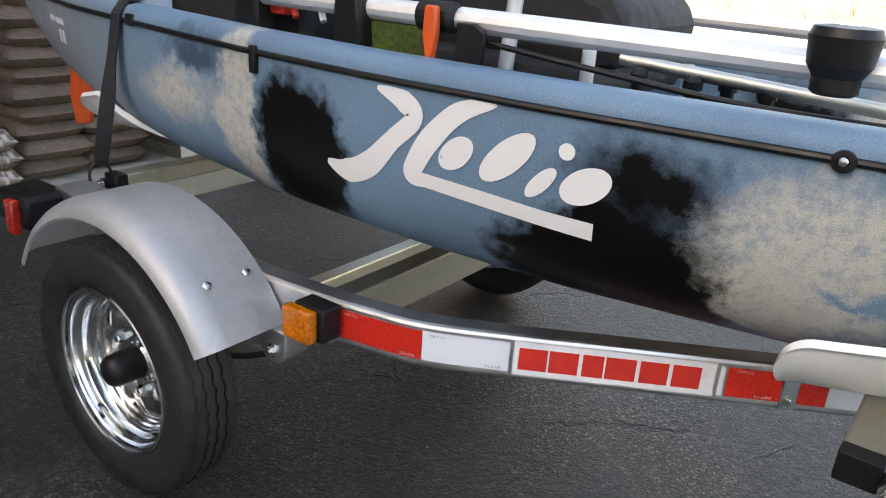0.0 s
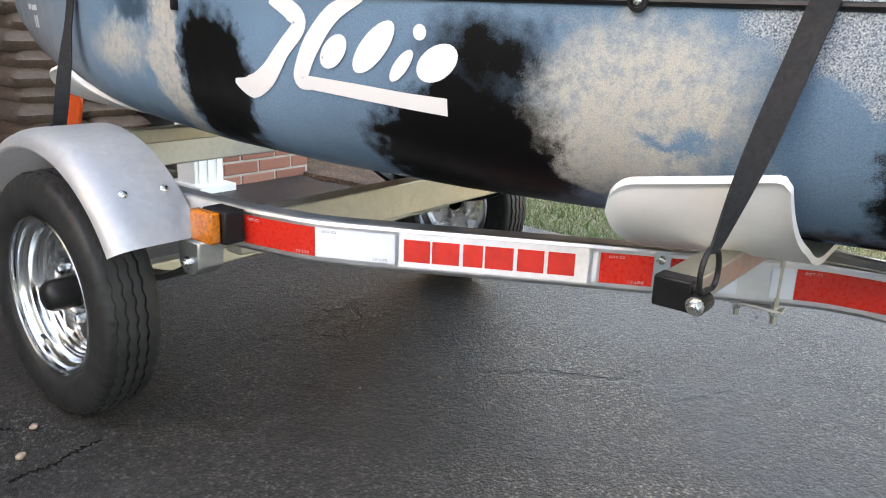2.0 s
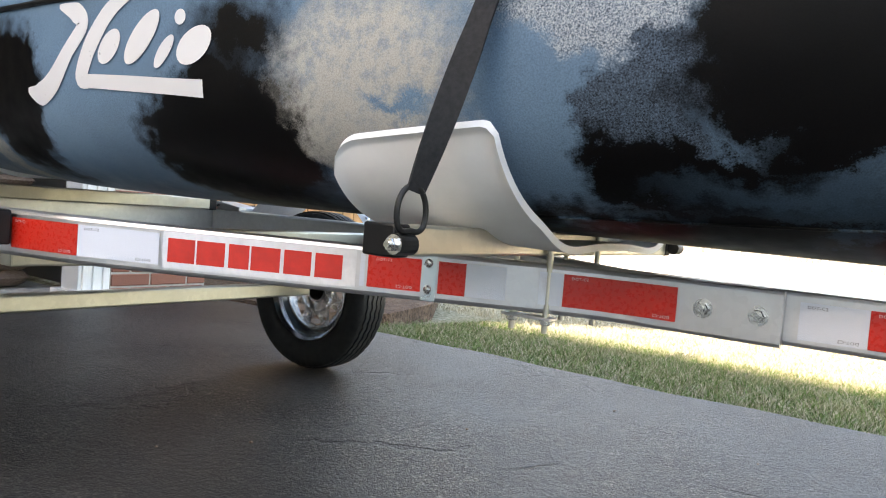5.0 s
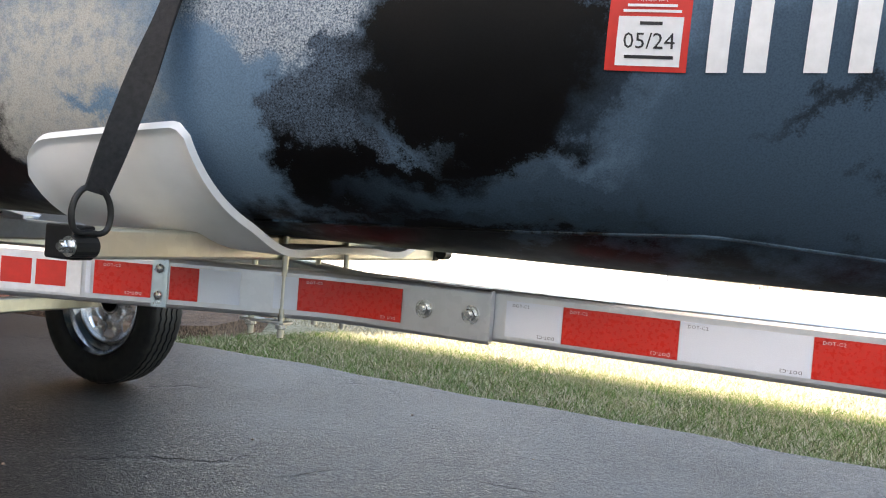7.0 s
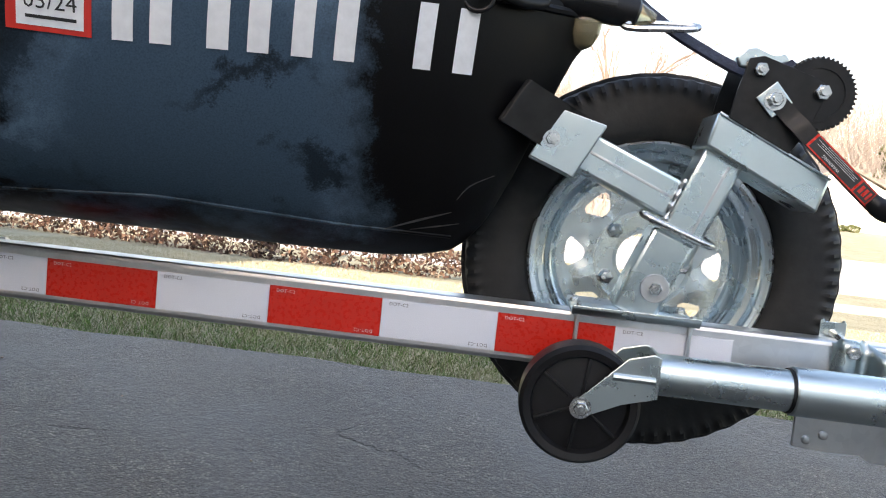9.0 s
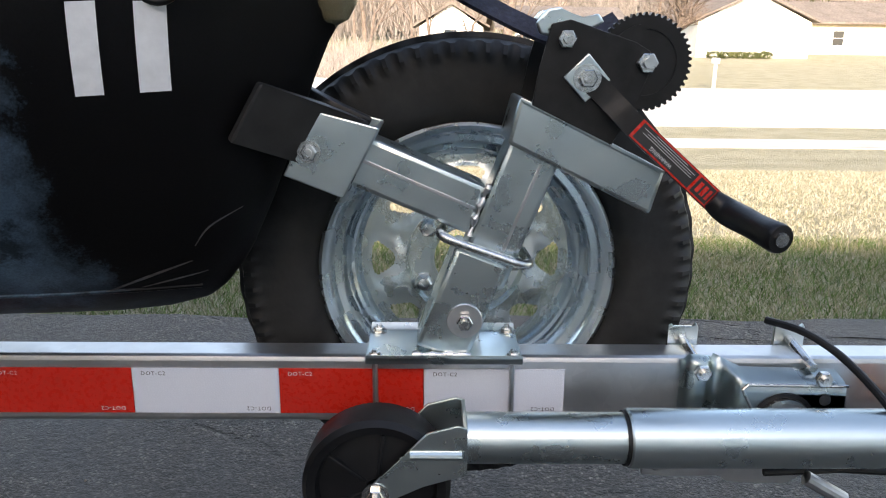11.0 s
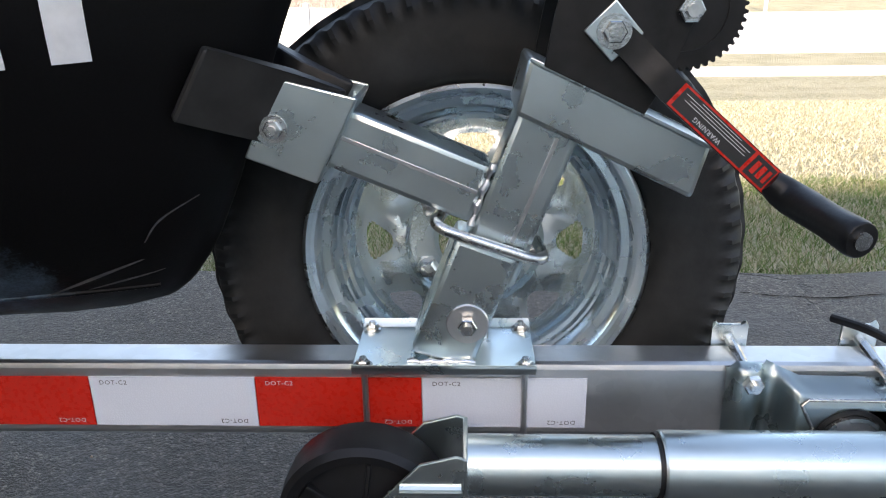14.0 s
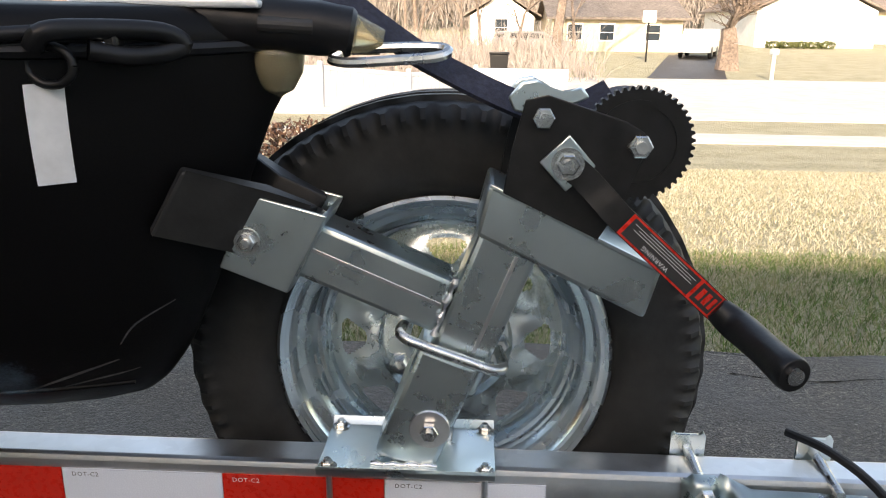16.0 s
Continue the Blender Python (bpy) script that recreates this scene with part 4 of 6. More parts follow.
for z, a, b in ((0.7695, 0.630, 0.651), (0.7375, 0.616, 0.662)):
    hull_patch([(a, z - 0.0016), (b, z - 0.0016), (b, z + 0.0016), (a, z + 0.0016)], 0.0024, "sticker_line", M_INK, stk)
for x0, x1, z0, z1 in ((-1.895, -1.855, 0.808, 0.822), (-1.848, -1.775, 0.806, 0.820), (-1.83, -1.81, 0.762, 0.794), (-1.803, -1.778, 0.762, 0.794)):
    hull_patch([(x0, z0), (x1, z0), (x1, z1), (x0, z1)], 0.0014, "model_bar", M_LOGO, kayak, "plain pale printed bar")

# moulded crease along the chine and pale scratches by the bow
for sg in (-1, 1):
    part("chine_ridge", tube([(x, sg * (hull_y(x, z) - 0.0012), z) for x, z in ((x, float(np.interp(x, [0.12, 0.5, 0.7, 0.9, 1.04], [0.545, 0.556, 0.566, 0.552, 0.548]))) for x in np.linspace(0.12, 1.04, 40))], 0.0028, sides=8), M_CAMO, kayak)
hull_stroke([(0.955, 0.549), (1.00, 0.566), (1.04, 0.580)], [0.001, 0.003, 0.001], 0.0012, "scratch", M_SCRATCH, kayak)
hull_stroke([(1.045, 0.596), (1.060, 0.615), (1.088, 0.631)], [0.0008, 0.0016, 0.0008], 0.0012, "scratch", M_SCRATCH, kayak)
hull_stroke([(0.99, 0.553), (1.05, 0.566)], [0.0008, 0.002, 0.0008], 0.0012, "scratch", M_SCRATCH, kayak)

# light strip under the gunwale
def side_tube(x0, x1, z, r, out):
    return tube([(x, -hull_y(x, z) - out, z + 0.010 * (x - x0) / (x1 - x0)) for x in np.linspace(x0, x1, 16)], r)


led = part("light_strip", side_tube(0.60, 0.935, 0.8175, 0.0045, 0.003), M_BLACK, kayak, "black strip of small white lights")
for i in range(27):
    x = 0.628 + i * 0.0105
    z = 0.8175 + 0.010 * (x - 0.60) / 0.335
    y = -hull_y(x, z) - 0.0065
    part("light", box(x - 0.0024, x + 0.0024, y - 0.0012, y + 0.0012, z - 0.0024, z + 0.0024), M_WHITE if i % 3 else M_ORANGE, led)
part("strip_plug", side_tube(0.905, 0.945, 0.822, 0.009, 0.004), M_BLACK, kayak)
part("strip_plug", side_tube(0.59, 0.625, 0.8175, 0.009, 0.004), M_BLACK, kayak)
part("strip_wire", side_tube(0.94, 1.06, 0.832, 0.002, 0.003), M_BLACK, kayak)


def seam_screw(x, z):
    y = -kv(KW, x) - 0.006
    part("screw_cup", lathe([(0.009, 0.004), (0.0135, 0.0), (0.0125, -0.004), (0.008, -0.0045), (0.007, -0.002), (0, -0.002)], (x, y, z), "y", 24), M_BLACK, kayak, "black cup washer with a screw")
    part("screw", screw((x, y - 0.002, z), "y", 0.006), M_BOLT, kayak)


seam_screw(-0.059, 0.842)
part("pad_eye", box(-0.978, -0.962, -kv(KW, -0.97) - 0.010, -kv(KW, -0.97), 0.815, 0.862, 0.003), M_BLACK, kayak, "black strap eye")
part("pad_eye", box(-1.40, -1.375, -kv(KW, -1.39) - 0.008, -kv(KW, -1.39), 0.848, 0.872, 0.003), M_BLACK, kayak, "black strap eye")

# side rails, their feet, the seat and loose gear in the cockpit
for s in (-1, 1):
    y = s * 0.355
    rl = part("gear_rail", tube([(-1.12, y, 0.935), (0.22, y - s * 0.045, 0.928)], 0.0185, sides=12), M_FENDER, kayak, "silver twelve-sided gear rail")
    for x in (-1.10, -0.845, 0.18):
        part("rail_foot", prism([(x - 0.035, 0.868), (x + 0.035, 0.868), (x + 0.028, 0.955), (x - 0.028, 0.955)], "y", y - 0.025, y + 0.025, 0.008), M_BLACK, rl, "black moulded rail foot")
part("rail_collar", tube([(-0.700, -0.355, 0.934), (-0.640, -0.356, 0.934)], 0.0235, sides=16), M_BLACK, kayak)
part("rail_clip", prism([(-0.672, 0.952), (-0.650, 0.952), (-0.648, 0.91), (-0.655, 0.872), (-0.667, 0.872), (-0.674, 0.91)], "y", -0.392, -0.378, 0.004), M_ORANGE, kayak, "orange rail clip")
cup = part("rod_holder", lathe([(0.022, 0.902), (0.027, 0.906), (0.027, 0.922), (0.036, 0.936), (0.040, 0.968), (0.036, 0.978), (0.018, 0.980), (0.0, 0.978)], (-0.098, -0.352, 0), "z", 32), M_BLACK, kayak, "black rod holder cup on the rail")
part("cup_slot", box(-0.115, -0.085, -0.36, -0.345, 0.978, 0.9815, 0.001), M_BOLT, cup)
seat_pad = part("seat_cushion", box(-0.86, -0.47, -0.22, 0.22, 0.80, 0.87, 0.03), M_SEATMESH, kayak, "black mesh seat cushion")
part("seat_back", turned(box(-0.90, -0.84, -0.23, 0.23, 0.86, 1.24, 0.028), (-0.88, 0, 0.86), 0, -14, 0), M_SEATMESH, kayak, "black mesh seat back")
part("seat_bag", prism([(-0.84, 0.86), (-0.46, 0.86), (-0.44, 0.93), (-0.48, 0.985), (-0.60, 1.02), (-0.82, 1.03)], "y", -0.16, 0.18, 0.03), M_SEATMESH, kayak, "black fabric bag on the seat")
for y in (-0.23, 0.23):
    part("seat_leg", tube([(-0.63, y, 0.70), (-0.61, y, 0.98)], 0.013), M_FENDER, kayak, "grey seat frame tube")
    part("seat_leg", tube([(-0.47, y, 0.70), (-0.47, y, 0.90)], 0.011), M_FENDER, kayak, "grey seat frame tube")
part("mesh_pocket", box(-0.82, -0.69, -0.35, -0.338, 0.83, 0.915, 0.004), M_LIME, kayak, "lime mesh side pocket")
part("gear_bracket", prism([(-0.625, 0.868), (-0.575, 0.868), (-0.572, 0.92), (-0.59, 0.932), (-0.625, 0.93)], "y", -0.372, -0.364, 0.003), M_BLACK, kayak)
part("steering_rope", tube(smooth_line([(-0.60, -0.345, 0.905), (-0.40, -0.33, 0.885), (-0.20, -0.31, 0.868), (0.05, -0.27, 0.865), (0.40, -0.19, 0.872)], 5), 0.0045), M_BLACK, kayak)
part("paddle_shaft", tube([(-0.42, -0.22, 0.893), (0.10, -0.235, 0.868), (0.55, -0.16, 0.874)], 0.010), M_GOLD, kayak, "grey paddle shaft")
for x, y in ((-0.26, -0.20), (-0.20, -0.22), (-0.30, -0.235), (-0.38, -0.24)):
    part("deck_knob", lathe([(0.014, 0), (0.014, 0.012), (0.008, 0.020), (0, 0.021)], (x, y, 0.866), "z", 16), M_BLACK, kayak)
    part("knob_post", tube([(x, y, 0.70), (x, y, 0.868)], 0.010), M_BLACK, kayak)
part("drive_cover", box(-0.42, 0.05, -0.09, 0.09, 0.70, 0.80, 0.03), M_SEATMESH, kayak, "black drive housing")
part("tackle_case", box(-1.45, -1.02, -0.30, 0.10, 0.70, 0.93, 0.02), M_SEATMESH, kayak, "black tackle case")
for i, y in enumerate((-0.30, -0.27, -0.22)):
    part("hanging_lure", tube(smooth_line([(-1.02 + i * 0.07, -0.335, 0.94), (-1.01 + i * 0.07, -0.34, 0.915), (-1.00 + i * 0.07, -0.345, 0.90)], 4), 0.006), M_WHITE if i else M_REDINK, kayak)
part("red_tab", box(-1.10, -1.03, -0.345, -0.31, 0.90, 0.945, 0.008), M_REDINK, kayak, "red fabric tab")

# bow handle, lamp bulb and fittings
bh = part("bow_handle", tube(smooth_line([(1.120, -0.028, 0.858), (1.150, -0.026, 0.856), (1.215, -0.018, 0.852), (1.240, -0.014, 0.848)], 4), 0.020, sides=24, radii=[0.021] * 9 + [0.020] * 3 + [0.017]), M_BLACK, kayak, "black moulded bow carry handle")
part("handle_recess", tube([(1.172, -0.0405, 0.855), (1.212, -0.0345, 0.853)], 0.007, sides=16), M_INK, bh)
part("handle_end", tube([(1.238, -0.014, 0.848), (1.262, -0.010, 0.842)], 0.016, sides=20, radii=[0.0165, 0.010]), M_BULB, bh, "tan frayed rope end")
part("bow_bulb", lathe([(0.0, -0.030), (0.012, -0.024), (0.020, -0.010), (0.022, 0.004), (0.020, 0.012), (0, 0.014)], (1.178, -0.012, 0.828), "z", 24), M_BULB, kayak, "translucent bulb under the bow handle")
# an added pale strip stands in for brightness on top of the bow deck
part("deck_plate", box(1.03, 1.175, -0.05, 0.05, 0.866, 0.872, 0.002), M_FENDER, kayak, "pale strip for the bright top of the bow deck")


def ring_path(c, rx, rz, out=0.012):
    return [(c[0] + rx * math.cos(a), -hull_y(min(1.12, c[0]), c[1]) - out, c[1] + rz * math.sin(a)) for a in np.linspace(0, 2 * math.pi, 21)]


part("bungee_loop", tube(smooth_line([(1.045, -hull_y(1.045, 0.842) - 0.012, 0.838), (1.055, -hull_y(1.05, 0.845) - 0.016, 0.848), (1.08, -hull_y(1.08, 0.846) - 0.014, 0.850), (1.115, -hull_y(1.11, 0.846) - 0.010, 0.848), (1.125, -hull_y(1.12, 0.84) - 0.010, 0.838), (1.10, -hull_y(1.1, 0.838) - 0.016, 0.832), (1.075, -hull_y(1.075, 0.836) - 0.016, 0.836)], 5), 0.007), M_BLACK, kayak, "black rubber hook loop")
part("bungee_ring", tube(ring_path((1.050, 0.826), 0.016, 0.013, 0.006), 0.0032), M_BLACK, kayak)
part("pad_eye", box(1.070, 1.092, -hull_y(1.08, 0.838) - 0.013, -hull_y(1.08, 0.838), 0.828, 0.850, 0.003), M_BLACK, kayak)
part("pad_screw", screw((1.081, -hull_y(1.08, 0.838) - 0.0135, 0.838), "y", 0.005), M_BOLT, kayak)
part("bungee_cord", side_tube(0.93, 1.05, 0.838, 0.005, 0.008), M_BLACK, kayak)

# ---------------------------------------------------------------- saddles and straps
def saddle(x0, x1, top, wide=0.035, slant=0.0):
    """A white saddle that hugs the hull's bilge from side to side."""
    bm = bmesh.new()
    n, rows = 30, []
    for i in range(n + 1):
        f = i / n
        x = x0 + (x1 - x0) * f
        row = []
        for s in np.linspace(-1, 1, 141):
            a = abs(s)
            # corners of the wings are rounded off
            cr = 0.040 if f < 0.5 else 0.016
            d = min(x - x0, x1 - x, cr)
            lim = top - 0.028 * (1 - f) - (cr - math.sqrt(max(0.0, cr * cr - (cr - d) ** 2)))
            xm = x1 - 0.03
            w, k0, nn, g = kv(KW, xm) + 0.010 + wide * (1 - f), kv(KK, xm), kv(KN, xm) + 50 * wide * (1 - f), kv(KG, xm)
            tmax = math.asin(min(1, ((g - lim) / (g - k0)) ** (nn / 2)))
            t = math.pi / 2 - (math.pi / 2 - tmax) * a
            y = w * max(0.0, math.cos(t)) ** (2 / nn)
            z = g - (g - k0 + 0.009) * math.sin(t) ** (2 / nn)
            z -= (0.006 + 0.006 * max(0.0, f - 0.6) / 0.4) * (1 - math.cos(min(1.0, a / 0.5) * 2 * math.pi)) / 2 if a < 0.5 else 0
            # the rim curls away from the hull
            e = min(x - x0, x1 - x, (1 - a) * 0.42)
            flare = 0.007 * max(0.0, 1 - e / 0.018) ** 2
            row.append(Vector((x + slant * (1 - a), math.copysign(y + flare, s), z)))
        rows.append(row)
    # an inner and an outer skin, 11 mm apart
    inner, outer = [], []
    for row in rows:
        inner.append([bm.verts.new(p) for p in row])
        skin = []
        for j, p in enumerate(row):
            q = row[min(140, j + 1)] - row[max(0, j - 1)]
            m = Vector((0, q.z, -q.y))
            m = m.normalized() if m.length > 1e-6 else Vector((0, 0, -1))
            skin.append(bm.verts.new(p + m * 0.011))
        outer.append(skin)
    for i in range(n):
        for j in range(140):
            bm.faces.new((inner[i][j], inner[i + 1][j], inner[i + 1][j + 1], inner[i][j + 1]))
            bm.faces.new((outer[i][j], outer[i][j + 1], outer[i + 1][j + 1], outer[i + 1][j]))
        for j in (0, 140):
            bm.faces.new((inner[i][j], outer[i][j], outer[i + 1][j], inner[i + 1][j]))
    for i in (0, n):
        for j in range(140):
            bm.faces.new((inner[i][j], inner[i][j + 1], outer[i][j + 1], outer[i][j]))
    bmesh.ops.recalc_face_normals(bm, faces=bm.faces[:])
    return bm


front_saddle = single("hull_saddle", saddle(-0.078, 0.138, 0.659), M_WHITEPL, "white moulded plastic saddle on the front bunk bar", "saddle", (0.04, 0, 0.52), "saddles under the hull", smooth=50)
rear_saddle = single("hull_saddle", saddle(-1.72, -1.585, 0.690, 0.0, 0.26), M_WHITEPL, "white moulded plastic saddle on the rear bunk bar", "saddle", (-1.5, 0, 0.52), "saddles under the hull", smooth=50)


def strap(x, xt, ylow, zlow, name_label, lean):
    t = thing("tie_down_strap", name_label, "strap", (x, 0, 0.5), "tie-down straps")
    w = kv(KW, xt)
    g = kv(KG, xt)
    # from the ring the strap turns a quarter before it meets the hull
    foot, head = Vector((x, -ylow, zlow)), Vector((xt, -w - 0.008, g + 0.012))
    rise = [foot.lerp(head, f) for f in np.linspace(0, 1, 13)]
    turn = [math.pi / 2 * max(0.0, 1 - f / 0.7) for f in np.linspace(0, 1, 13)]
    pts = rise + [ (xt, -w + 0.012, g + 0.036), (xt, -w + 0.06, g + 0.040), (xt, 0, g + 0.045), (xt, w - 0.06, g + 0.040), (xt, w - 0.012, g + 0.036)] + [Vector((p.x, -p.y, p.z)) for p in rise[::-1]]
    sides = [Vector((math.cos(a), math.sin(a), 0.15 * lean * math.cos(a))) for a in turn] + [Vector((1, 0, 0.15 * lean))] * 5 + [Vector((math.cos(a), -math.sin(a), 0.15 * lean * math.cos(a))) for a in turn[::-1]]
    part("webbing", ribbon(pts, 0.032, 0.003, sides), M_WEB, t, "black woven strap")
    for s in (-1, 1):
        c = Vector((x, s * (ylow + 0.004), zlow - 0.024))
        ring = smooth_line([c + Vector((0.002 * math.cos(a), 0.024 * math.cos(a), 0.032 * math.sin(a) + (0.012 * math.sin(a) ** 4 if math.sin(a) < 0 else 0))) for a in np.linspace(math.pi / 2, math.pi * 2.5, 13)], 3)
        part("ring", tube(ring, 0.0035), M_BLACKPAINT, t, "black steel ring")
        part("bolt", hexbolt((x - 0.004, s * 0.470, 0.500), "y", 0.008, 0.010, s), M_BOLT, t)
        part("tab", tube([(x - 0.004, s * 0.440, 0.500), (x - 0.004, s * 0.470, 0.500)], 0.0125, sides=16), M_BLACKPAINT, t)
    return t


strap(0.081, 0.146, 0.444, 0.560, "black webbing strap over the kayak with a steel ring", 1)
strap(-1.486, -1.44, 0.470, 0.545, "black webbing strap over the kayak's stern", 0)

# rudder under the stern
rud = single("rudder", prism([(-2.44, 0.62), (-2.36, 0.62), (-2.33, 0.50), (-2.36, 0.42), (-2.45, 0.40), (-2.47, 0.50)], "y", -0.006, 0.006, 0.003), M_ORANGE, "orange plastic rudder blade below the kayak's stern", "rudder", (-2.4, 0, 0.6))

# ---------------------------------------------------------------- spare wheel
spare = thing("spare_wheel", "spare trailer tyre on a galvanised spoked rim", "spare wheel", (1.310, 0.12, 0.535))
wheel(spare, (1.310, 0.118, 0.535), -1, M_SPARE, False)
part("mount_bracket", box(1.294, 1.322, 0.0155, 0.128, 0.450, 0.500, 0.004), M_GALV, spare)


# ---------------------------------------------------------------- winch stand
def beam(a, b, h, y0, y1, bevel=0.005, wall=0.0):
    """A box tube between two (x, z) points, h high across its length."""
    ax, az = a
    bx, bz = b
    L = math.hypot(bx - ax, bz - az)
    dx, dz = (bx - ax) / L, (bz - az) / L
    nx, nz = -dz * h / 2, dx * h / 2
    return prism([(ax + nx, az + nz), (bx + nx, bz + nz), (bx - nx, bz - nz), (ax - nx, az - nz)], "y", y0, y1, bevel)


stand = thing("winch_stand", "zinc plated winch stand bolted on the tongue", "winch stand", (1.285, 0, 0.472))
part("base_plate", prism([(-0.047, 0.478), (-0.043, 0.470), (0.043, 0.470), (0.047, 0.478), (0.047, 0.482), (0.041, 0.4745), (-0.041, 0.4745), (-0.047, 0.482)], "x", 1.203, 1.362, 0.0008), M_ZINC, stand)
part("lower_post", beam((1.279, 0.474), (1.320, 0.580), 0.056, -0.0285, 0.0285), M_ZINC, stand)
part("upper_post", beam((1.3167, 0.5505), (1.3765, 0.7055), 0.053, -0.0255, 0.0255), M_ZINC, stand)
arm = part("bow_arm", prism([(1.192, 0.7030), (1.3230, 0.6485), (1.3055, 0.6005), (1.174, 0.6555)], "y", -0.0245, 0.0245, 0.005), M_ZINC, stand)
part("arm_groove", beam((1.190, 0.6790), (1.311, 0.6275), 0.0035, -0.0253, -0.024, 0.0004), M_GALV, arm)
part("post_groove", beam((1.340, 0.585), (1.374, 0.672), 0.0035, -0.0263, -0.025, 0.0004), M_GALV, stand)
part("weld", tube([(1.324 - 0.0015 * i + 0.0007 * math.sin(i * 2.1), -0.0255, 0.652 - 0.0043 * i) for i in range(13)], 0.003, radii=[0.0025 + 0.0012 * math.sin(i * 1.7) for i in range(13)]), M_GALV, stand)
part("weld", tube([(1.250 + 0.005 * i, -0.030 + 0.0006 * math.sin(i * 2), 0.4755) for i in range(13)], 0.0032, radii=[0.003 + 0.001 * math.sin(i * 1.9) for i in range(13)]), M_BOLT, stand)
for s in (-1, 1):
    part("bow_bracket", prism([(1.157, 0.7225), (1.219, 0.7065), (1.184, 0.6395), (1.128, 0.661)], "y", s * 0.038 - 0.002, s * 0.038 + 0.002, 0.0012), M_ZINC, stand)
part("bow_bracket_back", beam((1.2175, 0.706), (1.183, 0.6405), 0.004, -0.0365, 0.0365, 0.001), M_ZINC, stand)
part("bracket_bolt", hexbolt((1.153, -0.040, 0.684), "y", 0.0075, 0.006), M_BOLT, stand)
UA, UP = Vector((0.92, 0, -0.39)), Vector((0.50, 0, 0.866))


def bow_block(poly, w0, w1):
    """A block drawn out along the bow's rake from an outline in the arm's line and y."""
    bm = prism(poly, "z", w0, w1, 0.003)
    for v in bm.verts:
        v.co = Vector((1.171, 0, 0.694)) + UA * v.co.x + UP * v.co.z + Vector((0, v.co.y, 0))
    return bm


for s in (-1, 1):
    part("bow_stop_wing", bow_block([(-0.079, s * 0.066), (-0.073, s * 0.078), (-0.010, s * 0.034), (0.022, s * 0.030), (0.026, s * 0.018), (0.012, s * 0.016), (-0.022, s * 0.020)], -0.030, 0.030), M_RUBBER, stand, "black rubber wing of the bow stop")
part("bow_stop", bow_block([(-0.020, -0.020), (0.030, -0.020), (0.030, 0.020), (-0.020, 0.020)], -0.026, 0.018), M_RUBBER, stand, "black rubber bow stop")
winch_base = part("winch_arm", prism([(1.3497, 0.7369), (1.4905, 0.6690), (1.4792, 0.6258), (1.3390, 0.6940)], "y", -0.042, 0.042, 0.004), M_ZINC, stand)
part("arm_lip", beam((1.350, 0.7352), (1.4895, 0.668), 0.003, -0.0445, -0.0415, 0.0005), M_ZINC, winch_base)
part("locking_pin", tube(smooth_line([(1.362, 0.0, 0.578), (1.366, -0.026, 0.573), (1.358, -0.036, 0.574), (1.340, -0.037, 0.580), (1.300, -0.037, 0.594), (1.284, -0.036, 0.600), (1.277, -0.028, 0.604), (1.280, -0.01, 0.605)], 4), 0.0048), M_BOLT, stand)
part("post_washer", lathe([(0, 0), (0.0175, 0), (0.0185, -0.001), (0.0175, -0.0022), (0, -0.0022)], (1.303, -0.0285, 0.512), "y", 32), M_GALV, stand)
part("post_bolt", hexbolt((1.303, -0.031, 0.512), "y", 0.0085, 0.008, -1, False), M_BOLT, stand)
for x in (1.212, 1.353):
    for y in (-0.036, 0.036):
        part("plate_bolt", hexbolt((x, y, 0.4745), "z", 0.006, 0.006, 1), M_BOLT, stand)
        part("u_bolt", tube([(x, y * 0.86, 0.476), (x, y * 0.86, 0.385)], 0.003, sides=8), M_GALV, stand)

# winch with its ratchet gear, handle and strap
winch = thing("boat_winch", "black hand winch with a red-labelled crank handle", "winch", (1.42, 0, 0.72))
plate = [(1.375, 0.802), (1.392, 0.806), (1.452, 0.787), (1.466, 0.779), (1.468, 0.764), (1.452, 0.722), (1.436, 0.694), (1.360, 0.730), (1.366, 0.765)]
for s in (-1, 1):
    part("side_plate", prism(plate, "y", s * 0.045 - 0.0015, s * 0.045 + 0.0015, 0.0008), M_BLACKPAINT, winch)


def gear(r, teeth, depth):
    pts = []
    for i in range(teeth):
        for f, rr in ((0.0, r - depth), (0.30, r - depth), (0.45, r), (0.75, r)):
            a = 2 * math.pi * (i + f) / teeth
            pts.append((1.4625 + rr * math.cos(a), 0.769 + rr * math.sin(a)))
    return pts


gw = part("gear_wheel", prism(gear(0.0445, 46, 0.0028), "y", -0.038, -0.030), M_BLACKPAINT, winch)
part("gear_rim", lathe([(0.030, -0.0395), (0.034, -0.0395), (0.034, -0.038), (0.030, -0.038)], (1.4625, 0, 0.769), "y", 40, closed=True), M_BLACKPAINT, gw)
part("drum", lathe([(0, -0.029), (0.040, -0.029), (0.040, 0.029), (0, 0.029)], (1.4625, 0, 0.769), "y", 40), M_NAVY, winch, "strap wound on the drum")
part("drum_bolt", hexbolt((1.4625, -0.0467, 0.769), "y", 0.0095, 0.008, -1, False), M_BOLT, winch)
part("frame_bolt", hexbolt((1.389, -0.0467, 0.789), "y", 0.0085, 0.007, -1, False), M_BOLT, winch)
part("pawl", prism([(1.362, 0.803), (1.372, 0.815), (1.384, 0.817), (1.392, 0.810), (1.404, 0.806), (1.418, 0.812), (1.424, 0.804), (1.41, 0.797), (1.38, 0.790), (1.366, 0.793)], "y", -0.040, -0.030, 0.002), M_ZINC, winch)
